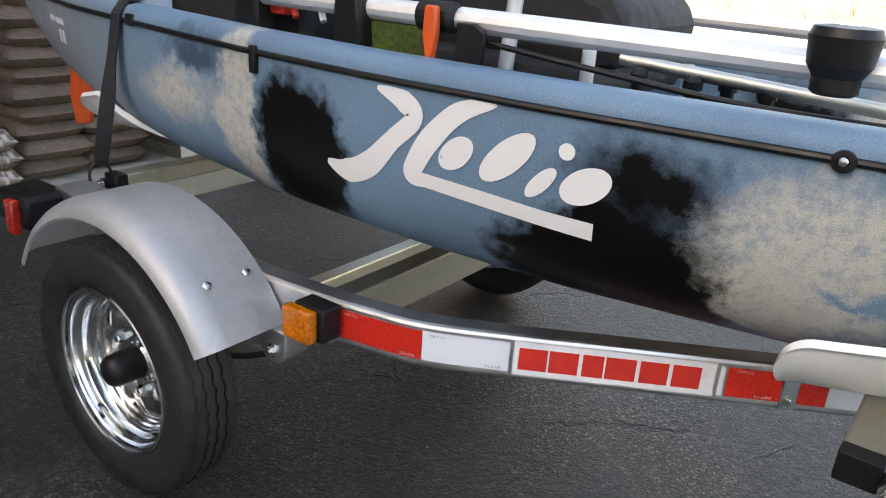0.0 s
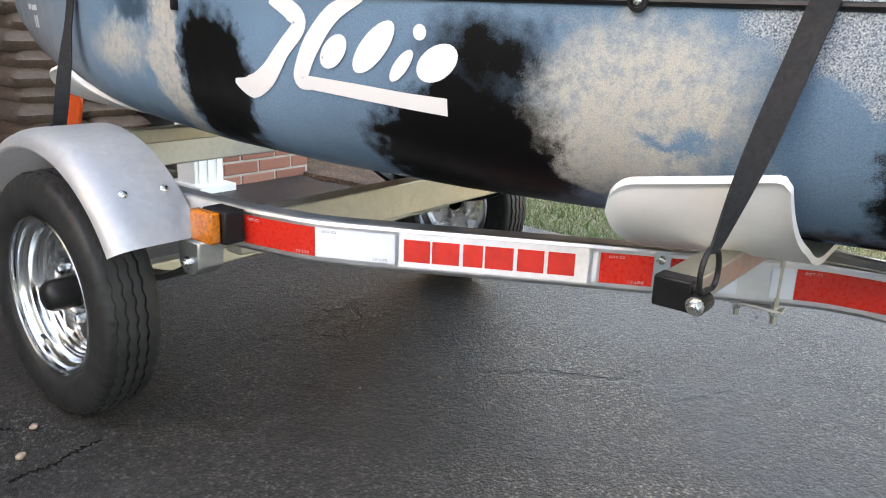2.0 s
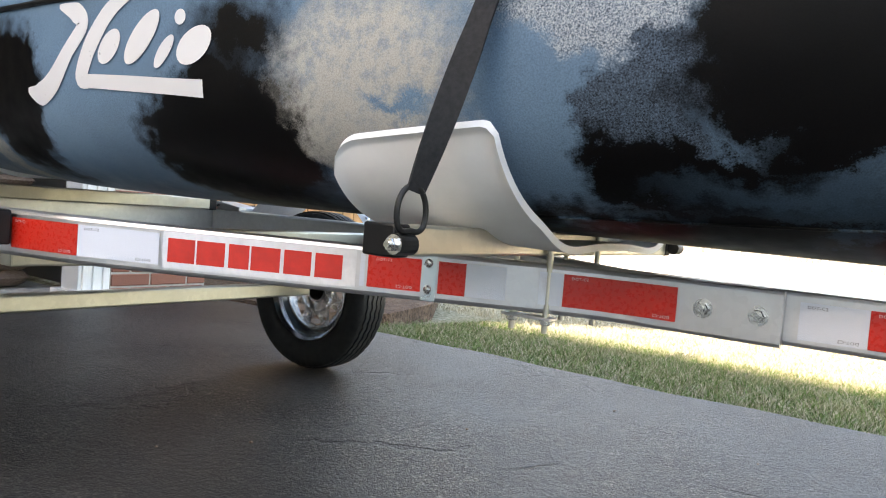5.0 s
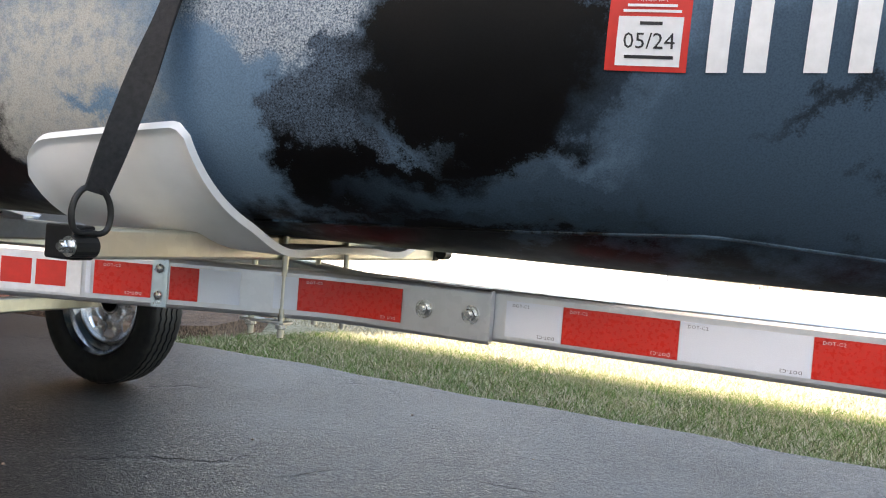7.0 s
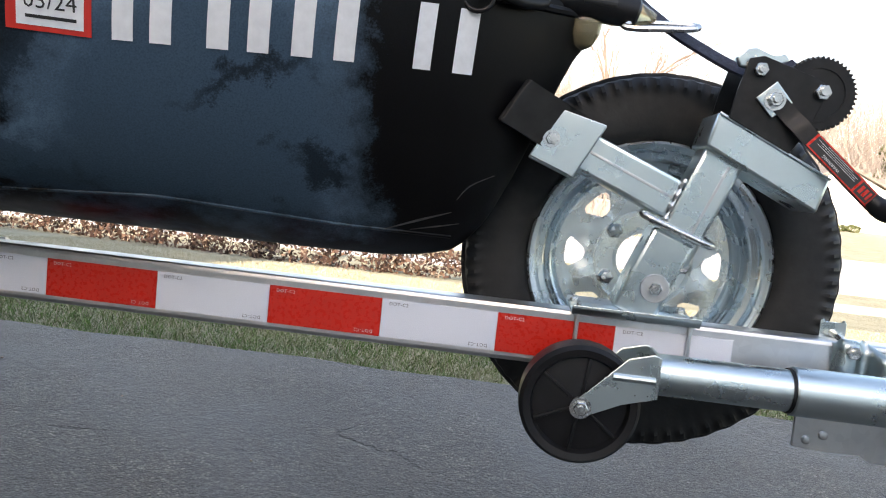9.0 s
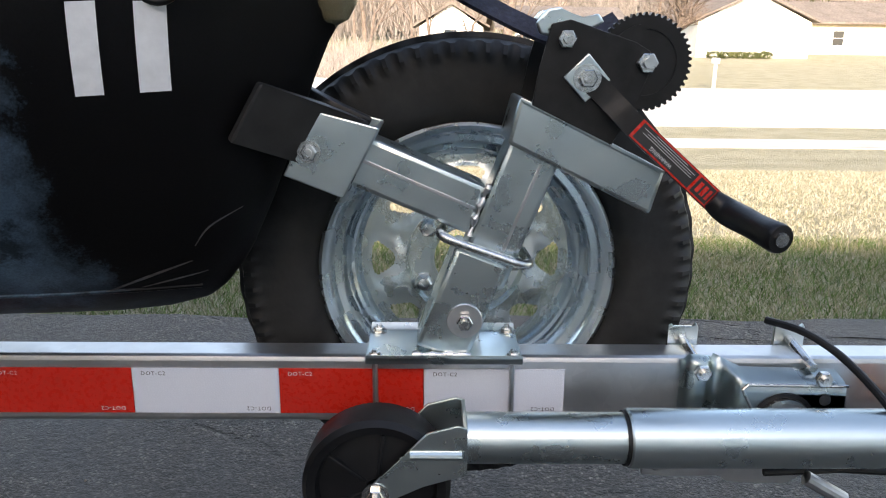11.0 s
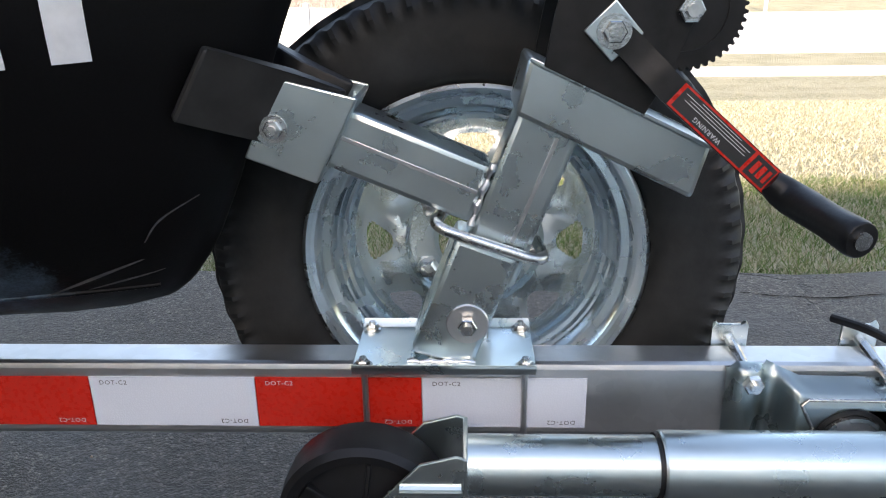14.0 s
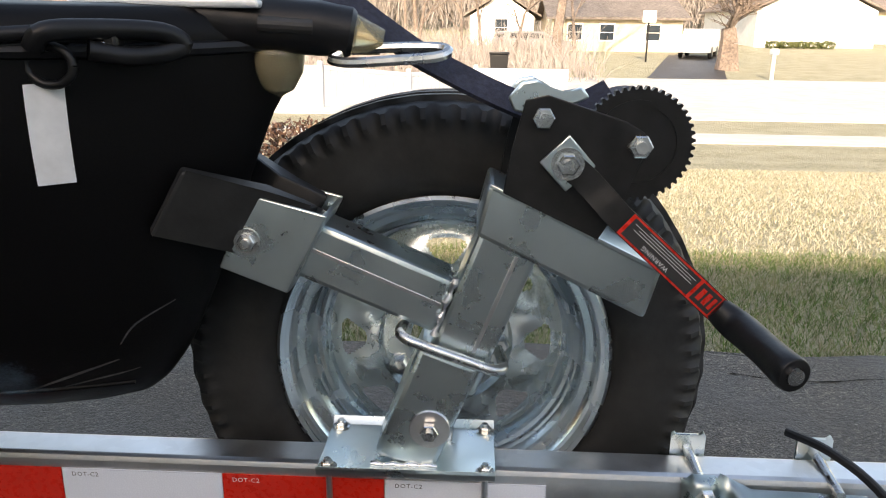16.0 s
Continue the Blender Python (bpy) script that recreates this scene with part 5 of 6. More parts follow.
part("pawl", prism([(1.362, 0.803), (1.372, 0.815), (1.384, 0.817), (1.392, 0.810), (1.404, 0.806), (1.38, 0.790)], "y", 0.005, 0.02, 0.002), M_ZINC, winch)
sq = [(1.387, 0.7555), (1.409, 0.777), (1.430, 0.7535), (1.408, 0.733)]
part("crank_washer", prism(sq, "y", -0.0515, -0.0480, 0.001), M_ZINC, winch)
part("crank_bolt", hexbolt((1.4085, -0.0515, 0.755), "y", 0.0088, 0.008, -1, True), M_BOLT, winch)
hp = smooth_line([(1.410, -0.0495, 0.754), (1.422, -0.0500, 0.744), (1.432, -0.0520, 0.734), (1.440, -0.0570, 0.726), (1.450, -0.0595, 0.7155), (1.488, -0.0645, 0.682), (1.531, -0.070, 0.644)], 4)
crank = part("crank_handle", ribbon(hp, 0.021, 0.005, (0.66, 0, 0.75)), M_BLACKPAINT, winch)
part("grip", tube(smooth_line([(1.5255, -0.070, 0.6490), (1.534, -0.072, 0.6420), (1.5405, -0.078, 0.6375), (1.5450, -0.090, 0.6355), (1.5500, -0.118, 0.6335), (1.5550, -0.148, 0.6315), (1.5560, -0.153, 0.6312)], 3), 0.0115, sides=24, radii=[float(np.interp(i / 3, range(7), [0.0095, 0.0120, 0.0128, 0.0128, 0.0120, 0.0132, 0.0115])) for i in range(19)]), M_BLACK, crank, "black ribbed grip")
part("grip_bolt", tube([(1.5558, -0.152, 0.6313), (1.5565, -0.1555, 0.6310)], 0.0062, sides=16), M_BOLT, crank)


def on_handle(u, v, lift):
    """A place on the handle's flat face: u along it, v across."""
    a, b = Vector((1.4535, -0.0632, 0.7125)), Vector((1.5265, -0.0728, 0.6480))
    d = (b - a).normalized()
    c = Vector((0.66, 0, 0.75)).normalized()
    return a.lerp(b, u) + c * v + Vector((0, -lift, 0))


def handle_patch(u0, u1, v0, v1, lift, name, mat, parent, label=""):
    bm = bmesh.new()
    bm.faces.new([bm.verts.new(on_handle(u, v, lift)) for u, v in ((u0, v0), (u1, v0), (u1, v1), (u0, v1))])
    return part(name, bm, mat, parent, label)


lab = handle_patch(0.0, 1.0, -0.0098, 0.0098, 0.0004, "label", M_RED, crank, "red bordered warning label")
handle_patch(0.03, 0.74, -0.0082, 0.0082, 0.0007, "label_field", M_INK, lab)
handle_patch(0.77, 0.97, -0.0082, 0.0082, 0.0007, "label_field", M_INK, lab)
for i, (a, b) in enumerate(((0.80, 0.84), (0.86, 0.90), (0.92, 0.95))):
    handle_patch(a, b, -0.005, 0.005, 0.0010, "label_mark", M_RED, lab)
w = text_mesh("WARNING", 0.0052, 1.1)
for v in w.verts:
    v.co = on_handle(0.36 - v.co.x / 0.0979, -0.0046 - v.co.y, 0.0012)
part("label_writing", w, M_WHITE, lab)
for i, (a, b) in enumerate(((0.08, 0.70), (0.12, 0.68), (0.06, 0.71), (0.2, 0.60))):
    v = 0.0005 + i * 0.0021
    handle_patch(a, b, v - 0.0002, v + 0.0002, 0.0010, "label_line", M_WHITE, lab)

# strap from the drum to the bow, with its hook
wst = thing("winch_strap", "navy winch strap hooked to the kayak's bow handle", "strap", (1.3, 0, 0.8))
part("webbing", ribbon(smooth_line([(1.205, 0.0, 0.874), (1.232, 0.0, 0.872), (1.262, -0.002, 0.852), (1.30, -0.004, 0.828), (1.372, -0.004, 0.795), (1.41, -0.004, 0.790), (1.445, -0.004, 0.806)], 5), 0.027, 0.004, (0, 0.75, 0.66)), M_NAVY, wst)
part("hook", tube(smooth_line([(1.232, -0.026, 0.834), (1.225, -0.03, 0.829), (1.24, -0.034, 0.827), (1.27, -0.034, 0.829), (1.305, -0.032, 0.832), (1.315, -0.026, 0.836), (1.305, -0.018, 0.839), (1.26, -0.016, 0.838), (1.236, -0.018, 0.836)], 4), 0.0042, sides=8), M_BOLT, wst, "bright steel snap hook")

# ---------------------------------------------------------------- jack
jack = thing("trailer_jack", "zinc plated swing-up jack with a black wheel", "trailer jack", (1.6, -0.1, 0.42))
jw = part("jack_wheel", lathe([(0.010, -0.020), (0.055, -0.014), (0.058, -0.022), (0.066, -0.024), (0.0705, -0.018), (0.0715, 0.0), (0.0705, 0.018), (0.066, 0.024), (0.058, 0.022), (0.055, 0.014), (0.010, 0.020)], (1.218, -0.098, 0.376), "y", 64, closed=True), M_BLACK, jack, "black plastic castor wheel")
for i in range(6):
    a = math.pi / 3 * i + 0.4
    part("spoke_rib", beam((1.218 + 0.012 * math.cos(a), 0.376 + 0.012 * math.sin(a)), (1.218 + 0.056 * math.cos(a), 0.376 + 0.056 * math.sin(a)), 0.004, -0.119, -0.112, 0.001), M_BLACK, jw)
fk = [(1.209, 0.371), (1.213, 0.366), (1.224, 0.366), (1.262, 0.386), (1.302, 0.396), (1.303, 0.4445), (1.294, 0.4475), (1.266, 0.440), (1.212, 0.384)]
for y in (-0.128, -0.070):
    part("fork", prism(fk, "y", y - 0.0015, y + 0.0015, 0.001), M_ZINC, jack)
part("fork_rib", tube([(1.250, -0.1295, 0.4175), (1.298, -0.1295, 0.4175)], 0.0045, sides=10), M_ZINC, jack)
part("fork_back", box(1.299, 1.303, -0.130, -0.068, 0.396, 0.445, 0.001), M_ZINC, jack)
part("jack_axle", hexbolt((1.218, -0.129, 0.376), "y", 0.0088, 0.007), M_BOLT, jack)
part("inner_tube", tube([(1.302, -0.099, 0.4195), (1.47, -0.099, 0.4195)], 0.0245, sides=40), M_ZINC, jack)
part("tube_collar", tube([(1.4535, -0.099, 0.4195), (1.457, -0.099, 0.4195)], 0.0262, sides=40), M_BLACKPAINT, jack)
part("outer_tube", lathe([(0.0225, 1.457), (0.0275, 1.457), (0.0285, 1.459), (0.0285, 2.02), (0.0265, 2.022), (0, 2.022)], (0, -0.099, 0.4195), "x", 48), M_ZINC, jack)
part("jack_band", tube([(1.742, -0.099, 0.4195), (1.78, -0.099, 0.4195)], 0.0289, sides=48), M_AMBER, jack, "amber sticker band")
# clamp plates and their bolts round the tongue
fold = smooth_line([(1.528, -0.0300, 0), (1.531, -0.0390, 0), (1.540, -0.0440, 0), (1.551, -0.0430, 0), (1.557, -0.0370, 0), (1.563, -0.0350, 0), (1.569, -0.0385, 0), (1.574, -0.0470, 0), (1.580, -0.0545, 0), (1.590, -0.0570, 0), (1.640, -0.0570, 0), (1.690, -0.0570, 0)], 5)
cp = bmesh.new()
rows = []
for p in fold:
    # the top edge leans back over the tongue and drops towards the ring
    top = float(np.interp(p.x, [1.528, 1.536, 1.556, 1.575, 1.590, 1.690], [0.4700, 0.4770, 0.4760, 0.4660, 0.4585, 0.4560]))
    rows.append([cp.verts.new((p.x, p.y, 0.400)), cp.verts.new((p.x, p.y, top - 0.012)), cp.verts.new((p.x, p.y + 0.0015, top - 0.004)), cp.verts.new((p.x, p.y + 0.0060, top)), cp.verts.new((p.x, -0.0290, top + 0.005 if p.x > 1.56 else top))])
for a, b in zip(rows, rows[1:]):
    for q in range(4):
        cp.faces.new((a[q], b[q], b[q + 1], a[q + 1]))
bmesh.ops.solidify(cp, geom=cp.faces[:], thickness=0.0025)
part("clamp_plate", cp, M_ZINC, jack, "folded zinc clamp plate", 55)
part("window_frame", tube([(1.594, -0.0585, 0.400), (1.594, -0.0585, 0.430), (1.583, -0.0585, 0.4515), (1.588, -0.0580, 0.4560), (1.690, -0.0580, 0.4545)], 0.0016, sides=8), M_BOLT, jack)
part("swivel_ring", lathe([(0.0250, -0.064), (0.0285, -0.064), (0.0285, -0.05), (0.0250, -0.05)], (1.628, 0, 0.4135), "y", 40, closed=True), M_BOLT, jack)
part("swivel_gasket", lathe([(0.0290, -0.0596), (0.0335, -0.0596), (0.0335, -0.058), (0.0290, -0.058)], (1.628, 0, 0.4135), "y", 40, closed=True), M_BLACKPAINT, jack)
part("swivel_plate", lathe([(0, -0.0595), (0.0250, -0.0595), (0.0250, -0.058), (0, -0.058)], (1.628, 0, 0.4135), "y", 40), M_GALV, jack)
part("clamp_backplate", box(1.50, 1.69, 0.0155, 0.0205, 0.40, 0.445, 0.001), M_ZINC, jack)
part("lower_bracket", prism([(1.50, 0.402), (1.50, 0.331), (1.540, 0.328), (1.585, 0.331), (1.595, 0.322), (1.660, 0.319), (1.685, 0.335), (1.69, 0.402)], "y", -0.020, -0.014, 0.001), M_GALV, jack)
for x in (1.551, 1.668):
    part("clamp_bolt", hexbolt((x - 0.006, -0.0445 if x < 1.6 else -0.058, 0.4640), "y", 0.0088, 0.007, -1, False), M_BOLT, jack)
    part("clamp_rod", tube([(x - 0.006, -0.040, 0.4660), (x - 0.008, 0.0160, 0.4770)], 0.0048, sides=10), M_BOLT, jack)
    part("clamp_tab", prism([(x - 0.024, 0.440), (x - 0.024, 0.489), (x - 0.021, 0.494), (x - 0.018, 0.489), (x + 0.003, 0.489), (x + 0.006, 0.494), (x + 0.009, 0.489), (x + 0.009, 0.440)], "y", 0.0155, 0.0195, 0.001), M_ZINC, jack)
part("plate_hole", lathe([(0, -0.0579), (0.006, -0.0579), (0.006, -0.0572), (0, -0.0572)], (1.668, -0.0018, 0.4400), "y", 16), M_INK, jack)
for bx, bz in ((1.516, 0.342), (1.536, 0.350)):
    part("bracket_bolt", screw((bx, -0.020, bz), "y", 0.006), M_GALV, jack)
part("pull_pin", tube([(1.66, -0.06, 0.352), (1.70, -0.065, 0.330)], 0.008, sides=12), M_GALV, jack)
part("pin_rod", tube([(1.62, -0.05, 0.352), (1.70, -0.05, 0.356), (1.80, -0.05, 0.35)], 0.004, sides=8), M_BLACKPAINT, jack)

cable = single("trailer_cable", tube(smooth_line([(1.630, 0.01, 0.500), (1.655, -0.02, 0.499), (1.685, -0.05, 0.482), (1.71, -0.10, 0.45), (1.735, -0.135, 0.40), (1.76, -0.13, 0.34), (1.85, -0.06, 0.31), (2.0, 0.0, 0.36), (2.2, 0.0, 0.398)], 6), 0.0042, sides=10), M_BLACK, "black wiring cable drooping over the jack", "cable", (1.7, 0, 0.45))

# ---------------------------------------------------------------- garage front
def box_cut(name, pieces, mat, label, category):
    bm = bmesh.new()
    for p in pieces:
        box(*p, bm=bm)
    return single(name, bm, mat, label, category, kind="structure")


box_cut("wall_garage", [(-3.05, -2.90, 0.92, 1.50, -0.9, 4.2), (-3.05, -2.90, -3.2, 0.92, 2.25, 4.2), (-3.05, -2.90, -9.0, -3.2, -0.1, 4.2)], M_BEIGE, "beige garage front wall", "wall")
box_cut("wall_garage_inside", [(-9.15, -9.0, -4.0, 0.95, 0, 3.0), (-9.0, -3.05, -4.15, -4.0, 0, 3.0), (-9.0, -3.05, 0.95, 1.1, 0, 3.0)], M_DARKWALL, "dim drywall inside the garage", "wall")
single("ceiling", box(-9.0, -3.05, -4.0, 0.95, 2.7, 2.8), M_DARKWALL, "garage ceiling", "ceiling", kind="structure")
jamb = single("door_frame", box(-2.93, -2.78, 0.725, 0.885, 0.0, 2.3, 0.006), M_WHITEPAINT, "white painted garage door frame", "door frame", kind="structure")
for i, y in enumerate((0.755, 0.805, 0.855)):
    part("moulding", box(-2.782, -2.770, y - 0.012, y + 0.012, 0.0, 2.3, 0.004), M_WHITEPAINT, jamb)
single("door_sill", box(-2.98, -2.70, 0.70, 0.90, -0.01, 0.035, 0.004), M_WHITEPAINT, "white painted sill at the garage opening", "sill", kind="structure")
pillar = single("brick_pillar", box(-2.96, -2.792, 0.892, 1.43, -0.06, 1.0), M_MORTAR, "low red brick pillar beside the garage opening", "pillar", kind="structure")
single("pillar_cap", box(-2.99, -2.765, 0.885, 1.46, 1.0, 1.06, 0.008), M_CONCRETE, "stone cap on the brick pillar", "cap", kind="structure")
bcache = {}


def brick(parent, x, y, z, lx, ly, lz, mat=None):
    key = (round(lx, 3), round(ly, 3), round(lz, 3))
    if key not in bcache:
        bcache[key] = mesh_of("brick", box(-lx / 2, lx / 2, -ly / 2, ly / 2, -lz / 2, lz / 2, 0.004, seg=1), mat or M_BRICK)
    ob = new("brick", bcache[key])
    ob.parent = parent
    ob.location = (x, y, z)
    return ob


brng = random.Random(3)
for r in range(15):
    z = -0.02 + 0.0675 * (r + 0.5)
    off = 0.0 if r % 2 else -0.107
    y = 0.895 + off
    while y < 1.43:
        a, b = max(y, 0.895), min(y + 0.203, 1.43)
        if b - a > 0.03:
            brick(pillar, -2.80 + brng.uniform(-0.002, 0.002), (a + b) / 2, z, 0.03, b - a, 0.057)
        y += 0.213

# cedar fence behind the brick pillar
cedar = thing("wood_fence", "upright cedar board fence beside the house", "fence", (-3.4, 2.2, -0.05), kind="structure")
for i in range(16):
    part("board", box(-3.30 + 0.008 * brng.random(), -3.275, 1.44 + i * 0.118, 1.44 + i * 0.118 + 0.108, -0.06, 1.75 + 0.01 * brng.random(), 0.003), M_CEDAR, cedar)

# bags stacked in the garage
BX, BY, BZ = 0.48, 0.31, 0.104


def bag_mesh(at):
    bm = bmesh.new()
    n, m = 14, 20
    top, bot = [], []
    for i in range(n + 1):
        for j in range(m + 1):
            u, v = -1 + 2 * i / n, -1 + 2 * j / m
            edge = max(0.0, (1 - abs(u) ** 5) * (1 - abs(v) ** 6)) ** 0.6
            wob = 0.010 * noise.noise((u * 3, v * 4, 1.3)) + 0.006 * noise.noise((u * 9, v * 11, 4))
            x = u * BX / 2 * (1 - 0.04 * abs(v) ** 3)
            y = v * BY / 2 * (1 - 0.05 * abs(u) ** 3)
            top.append(bm.verts.new((x, y, BZ / 2 * edge + wob * edge + BZ / 2)))
            bot.append(bm.verts.new((x, y, -BZ / 2 * edge + wob * edge * 0.4 + BZ / 2)))
    for V, flip in ((top, 0), (bot, 1)):
        for i in range(n):
            for j in range(m):
                q = (V[i * (m + 1) + j], V[(i + 1) * (m + 1) + j], V[(i + 1) * (m + 1) + j + 1], V[i * (m + 1) + j + 1])
                bm.faces.new(q[::-1] if flip else q)
    bmesh.ops.remove_doubles(bm, verts=bm.verts[:], dist=0.0005)
    bmesh.ops.translate(bm, verts=bm.verts[:], vec=at)
    return bm


bag = single("soil_bag", bag_mesh((-3.32, 0.235, 0.012)), M_BAG, "brown plastic bag of wood pellets in a tall stack", "bag", (-3.32, 0.235, 0.012), "stacked bags", smooth=70)
for r in range(13):
    for c in range(3):
        if r + c:
            y = 0.235 + 0.285 * (c % 2) + (0.03 if r % 2 else 0.0)
            copy_thing(bag, pose((-3.32 if c < 2 else -3.80) + brng.uniform(-0.015, 0.015), y + brng.uniform(-0.012, 0.012), 0.012 + r * 0.077, 0, 0, brng.uniform(-3, 3)))
film = single("wrapped_bag", bag_mesh((-3.25, -0.09, 0.012)), M_FILM, "bag wrapped in wrinkled clear film, on the garage floor", "bag", (-3.25, -0.09, 0.012), "wrapped bags", smooth=70)
for r in range(1, 3):
    copy_thing(film, pose(-3.25 + brng.uniform(-0.02, 0.02), -0.09 + brng.uniform(-0.02, 0.02), 0.012 + r * 0.077, 0, 0, brng.uniform(-4, 4)))

# dim clutter at the back of the garage
shelf = thing("garage_shelf", "dark metal shelf with tools at the back of the garage", "shelf", (-6.5, -1.0, 0))
for z in (0.35, 0.85, 1.35, 1.85):
    part("shelf_board", box(-6.8, -6.2, -2.4, 0.6, z, z + 0.03, 0.004), M_BLACKPAINT, shelf)
for y in (-2.38, -0.9, 0.56):
    part("upright", box(-6.24, -6.2, y, y + 0.04, 0.0, 2.2, 0.003), M_BLACKPAINT, shelf)
CL = [M_ORANGE, M_LIME, M_BLACK, M_CEDAR, M_BEIGE, M_WHITEPAINT, M_REDINK, M_MULCH]
for i in range(22):
    y, z = -2.2 + 2.6 * brng.random(), brng.choice((0.382, 0.882, 1.382))
    w, h = brng.uniform(0.08, 0.2), brng.uniform(0.12, 0.36)
    single("storage_bin", prism([(-w / 2, 0), (w / 2, 0), (w / 2 * 1.1, h), (-w / 2 * 1.1, h)], "y", -w / 2, w / 2, 0.01), brng.choice(CL), "plastic tub on the dim garage shelf", "tub", group="things on the garage shelf").location = (-6.5 + brng.uniform(-0.1, 0.1), y, z)
for i in range(6):
    y = -0.9 + 0.16 * i
    t = thing("yard_tool", "long-handled yard tool leaning in the garage", "tool", (-4.6, y, 0.012), "tools in the garage")
    part("handle", tube([(-4.6, y, 0.02), (-4.9, y + 0.05, 1.5)], 0.016), brng.choice((M_CEDAR, M_BLACK)), t)
    part("head", prism([(-0.10 + y, 0.02), (0.10 + y, 0.02), (0.07 + y, 0.30), (-0.07 + y, 0.30)], "x", -4.64, -4.60, 0.008), brng.choice((M_LIME, M_BLACK, M_ORANGE)), t)

# unseen wall added to shade the driveway; white so the metal reflects brightly
box_cut("wall_house", [(-30, 30, -14.3, -14.0, -0.1, 8.05)], M_WHITESIDE, "unseen white wall that shades the driveway", "wall")

# ---------------------------------------------------------------- across the street
# white vinyl greyed in its colour, since the fence stands out of full sun
M_VINYL = plain("dimmed white vinyl", (0.50, 0.51, 0.53), 0.6, 0, 0.08, 3, 0.1, 40)
fence = thing("vinyl_fence", "white vinyl privacy fence along a garden", "fence", (-1, 18, -1.1), kind="structure")
FP = [(-16, 15.5, 0.10), (-8.5, 16.5, 0.05), (-2.5, 18, 0.0), (-0.6, 20.5, -0.28), (1.2, 24, -0.30), (4.2, 25, -0.35)]
for (ax, ay, az), (bx, by, bz) in zip(FP, FP[1:]):
    L = math.hypot(bx - ax, by - ay)
    ang = math.degrees(math.atan2(by - ay, bx - ax))
    n = max(2, int(L / 0.22))
    gz = min(ground_z(0, ay), ground_z(0, by)) - 0.05
    sec = part("panel", turned(box(ax, ax + L, ay - 0.012, ay + 0.012, gz, az - 0.10, bm=None), (ax, ay, gz), 0, math.degrees(math.atan2(az - bz, L)), ang), M_VINYL, fence)
    for i in range(n):
        x = ax + (i + 0.5) * L / n
        part("board", turned(box(x - L / n / 2 + 0.012, x + L / n / 2 - 0.012, ay - 0.028, ay - 0.013, gz, az - 0.12, 0.004), (ax, ay, gz), 0, math.degrees(math.atan2(az - bz, L)), ang), M_VINYL, sec)
    part("top_rail", turned(box(ax, ax + L, ay - 0.04, ay + 0.04, az - 0.13, az - 0.02, 0.01), (ax, ay, gz), 0, math.degrees(math.atan2(az - bz, L)), ang), M_VINYL, fence)
    p = part("post", box(ax - 0.065, ax + 0.065, ay - 0.065, ay + 0.065, gz, az + 0.08, 0.01), M_VINYL, fence)


def leaf_mass(name, label, category, mat, boxes, n, size, kind=""):
    """Many small leaves inside rounded boxes (x, y, z, rx, ry, rz)."""
    vs, fs = [], []
    for bx, by, bz, rx, ry, rz in boxes:
        for _ in range(n):
            while True:
                p = rng.random(3) * 2 - 1
                r = np.sum(np.abs(p) ** 3)
                if r < 1 and r > 0.15:
                    break
            c = Vector((bx + p[0] * rx, by + p[1] * ry, bz + p[2] * rz * (0.8 + 0.3 * noise.noise((bx + p[0] * rx * 1.5, by, 0)))))
            a, b = Vector(rng.normal(size=3)).normalized(), Vector(rng.normal(size=3)).normalized()
            b = a.cross(b).normalized()
            s = size * (0.6 + 0.8 * rng.random())
            i = len(vs)
            vs += [c - a * s, c + b * s * 0.5, c + a * s, c - b * s * 0.5]
            fs.append((i, i + 1, i + 2, i + 3))
    me = bpy.data.meshes.new(name)
    me.from_pydata([tuple(v) for v in vs], [], fs)
    me.materials.append(mat)
    return tagged(new(name, me), label, category, kind=kind)


leaf_mass("hedge", "low russet and dark hedge row in the lawn", "hedge", M_HEDGE, [(x, 8.6 + 0.25 * math.sin(x), ground_z(0, 8.6) + 0.2, 0.55, 0.45, 0.30) for x in np.arange(-9.5, 0.4, 0.8)], 900, 0.035, "stuff")
leaf_mass("shrub_row", "clipped green foundation shrubs by the garage", "shrubs", M_EVERGREEN, [(x, 58.4, ground_z(0, 58.4) + 0.28, 0.62, 0.6, 0.36) for x in np.arange(22.8, 27.4, 0.95)], 350, 0.09, "stuff")


def house(name, label, x0, x1, y0, y1, z0, zw, zr, wall, ridge="x"):
    h = thing(name, label, "house", ((x0 + x1) / 2, (y0 + y1) / 2, z0))
    part("wall", box(x0, x1, y0, y1, z0 - 0.6, zw), wall, h)
    if ridge == "x":
        part("roof", prism([(y0 - 0.5, zw - 0.05), ((y0 + y1) / 2, zr), (y1 + 0.5, zw - 0.05), (y1 + 0.5, zw + 0.1), ((y0 + y1) / 2, zr + 0.2), (y0 - 0.5, zw + 0.1)], "x", x0 - 0.4, x1 + 0.4), M_ROOF, h)
        for x in (x0 + 0.02, x1 - 0.17):
            part("gable", prism([(y0, zw - 0.02), ((y0 + y1) / 2, zr), (y1, zw - 0.02)], "x", x, x + 0.15), wall, h)
    else:
        part("roof", prism([(x0 - 0.5, zw - 0.05), ((x0 + x1) / 2, zr), (x1 + 0.5, zw - 0.05), (x1 + 0.5, zw + 0.1), ((x0 + x1) / 2, zr + 0.2), (x0 - 0.5, zw + 0.1)], "y", y0 - 0.4, y1 + 0.4), M_ROOF, h)
        for y in (y0 + 0.02, y1 - 0.17):
            part("gable", prism([(x0, zw - 0.02), ((x0 + x1) / 2, zr), (x1, zw - 0.02)], "y", y, y + 0.15), wall, h)
    return h


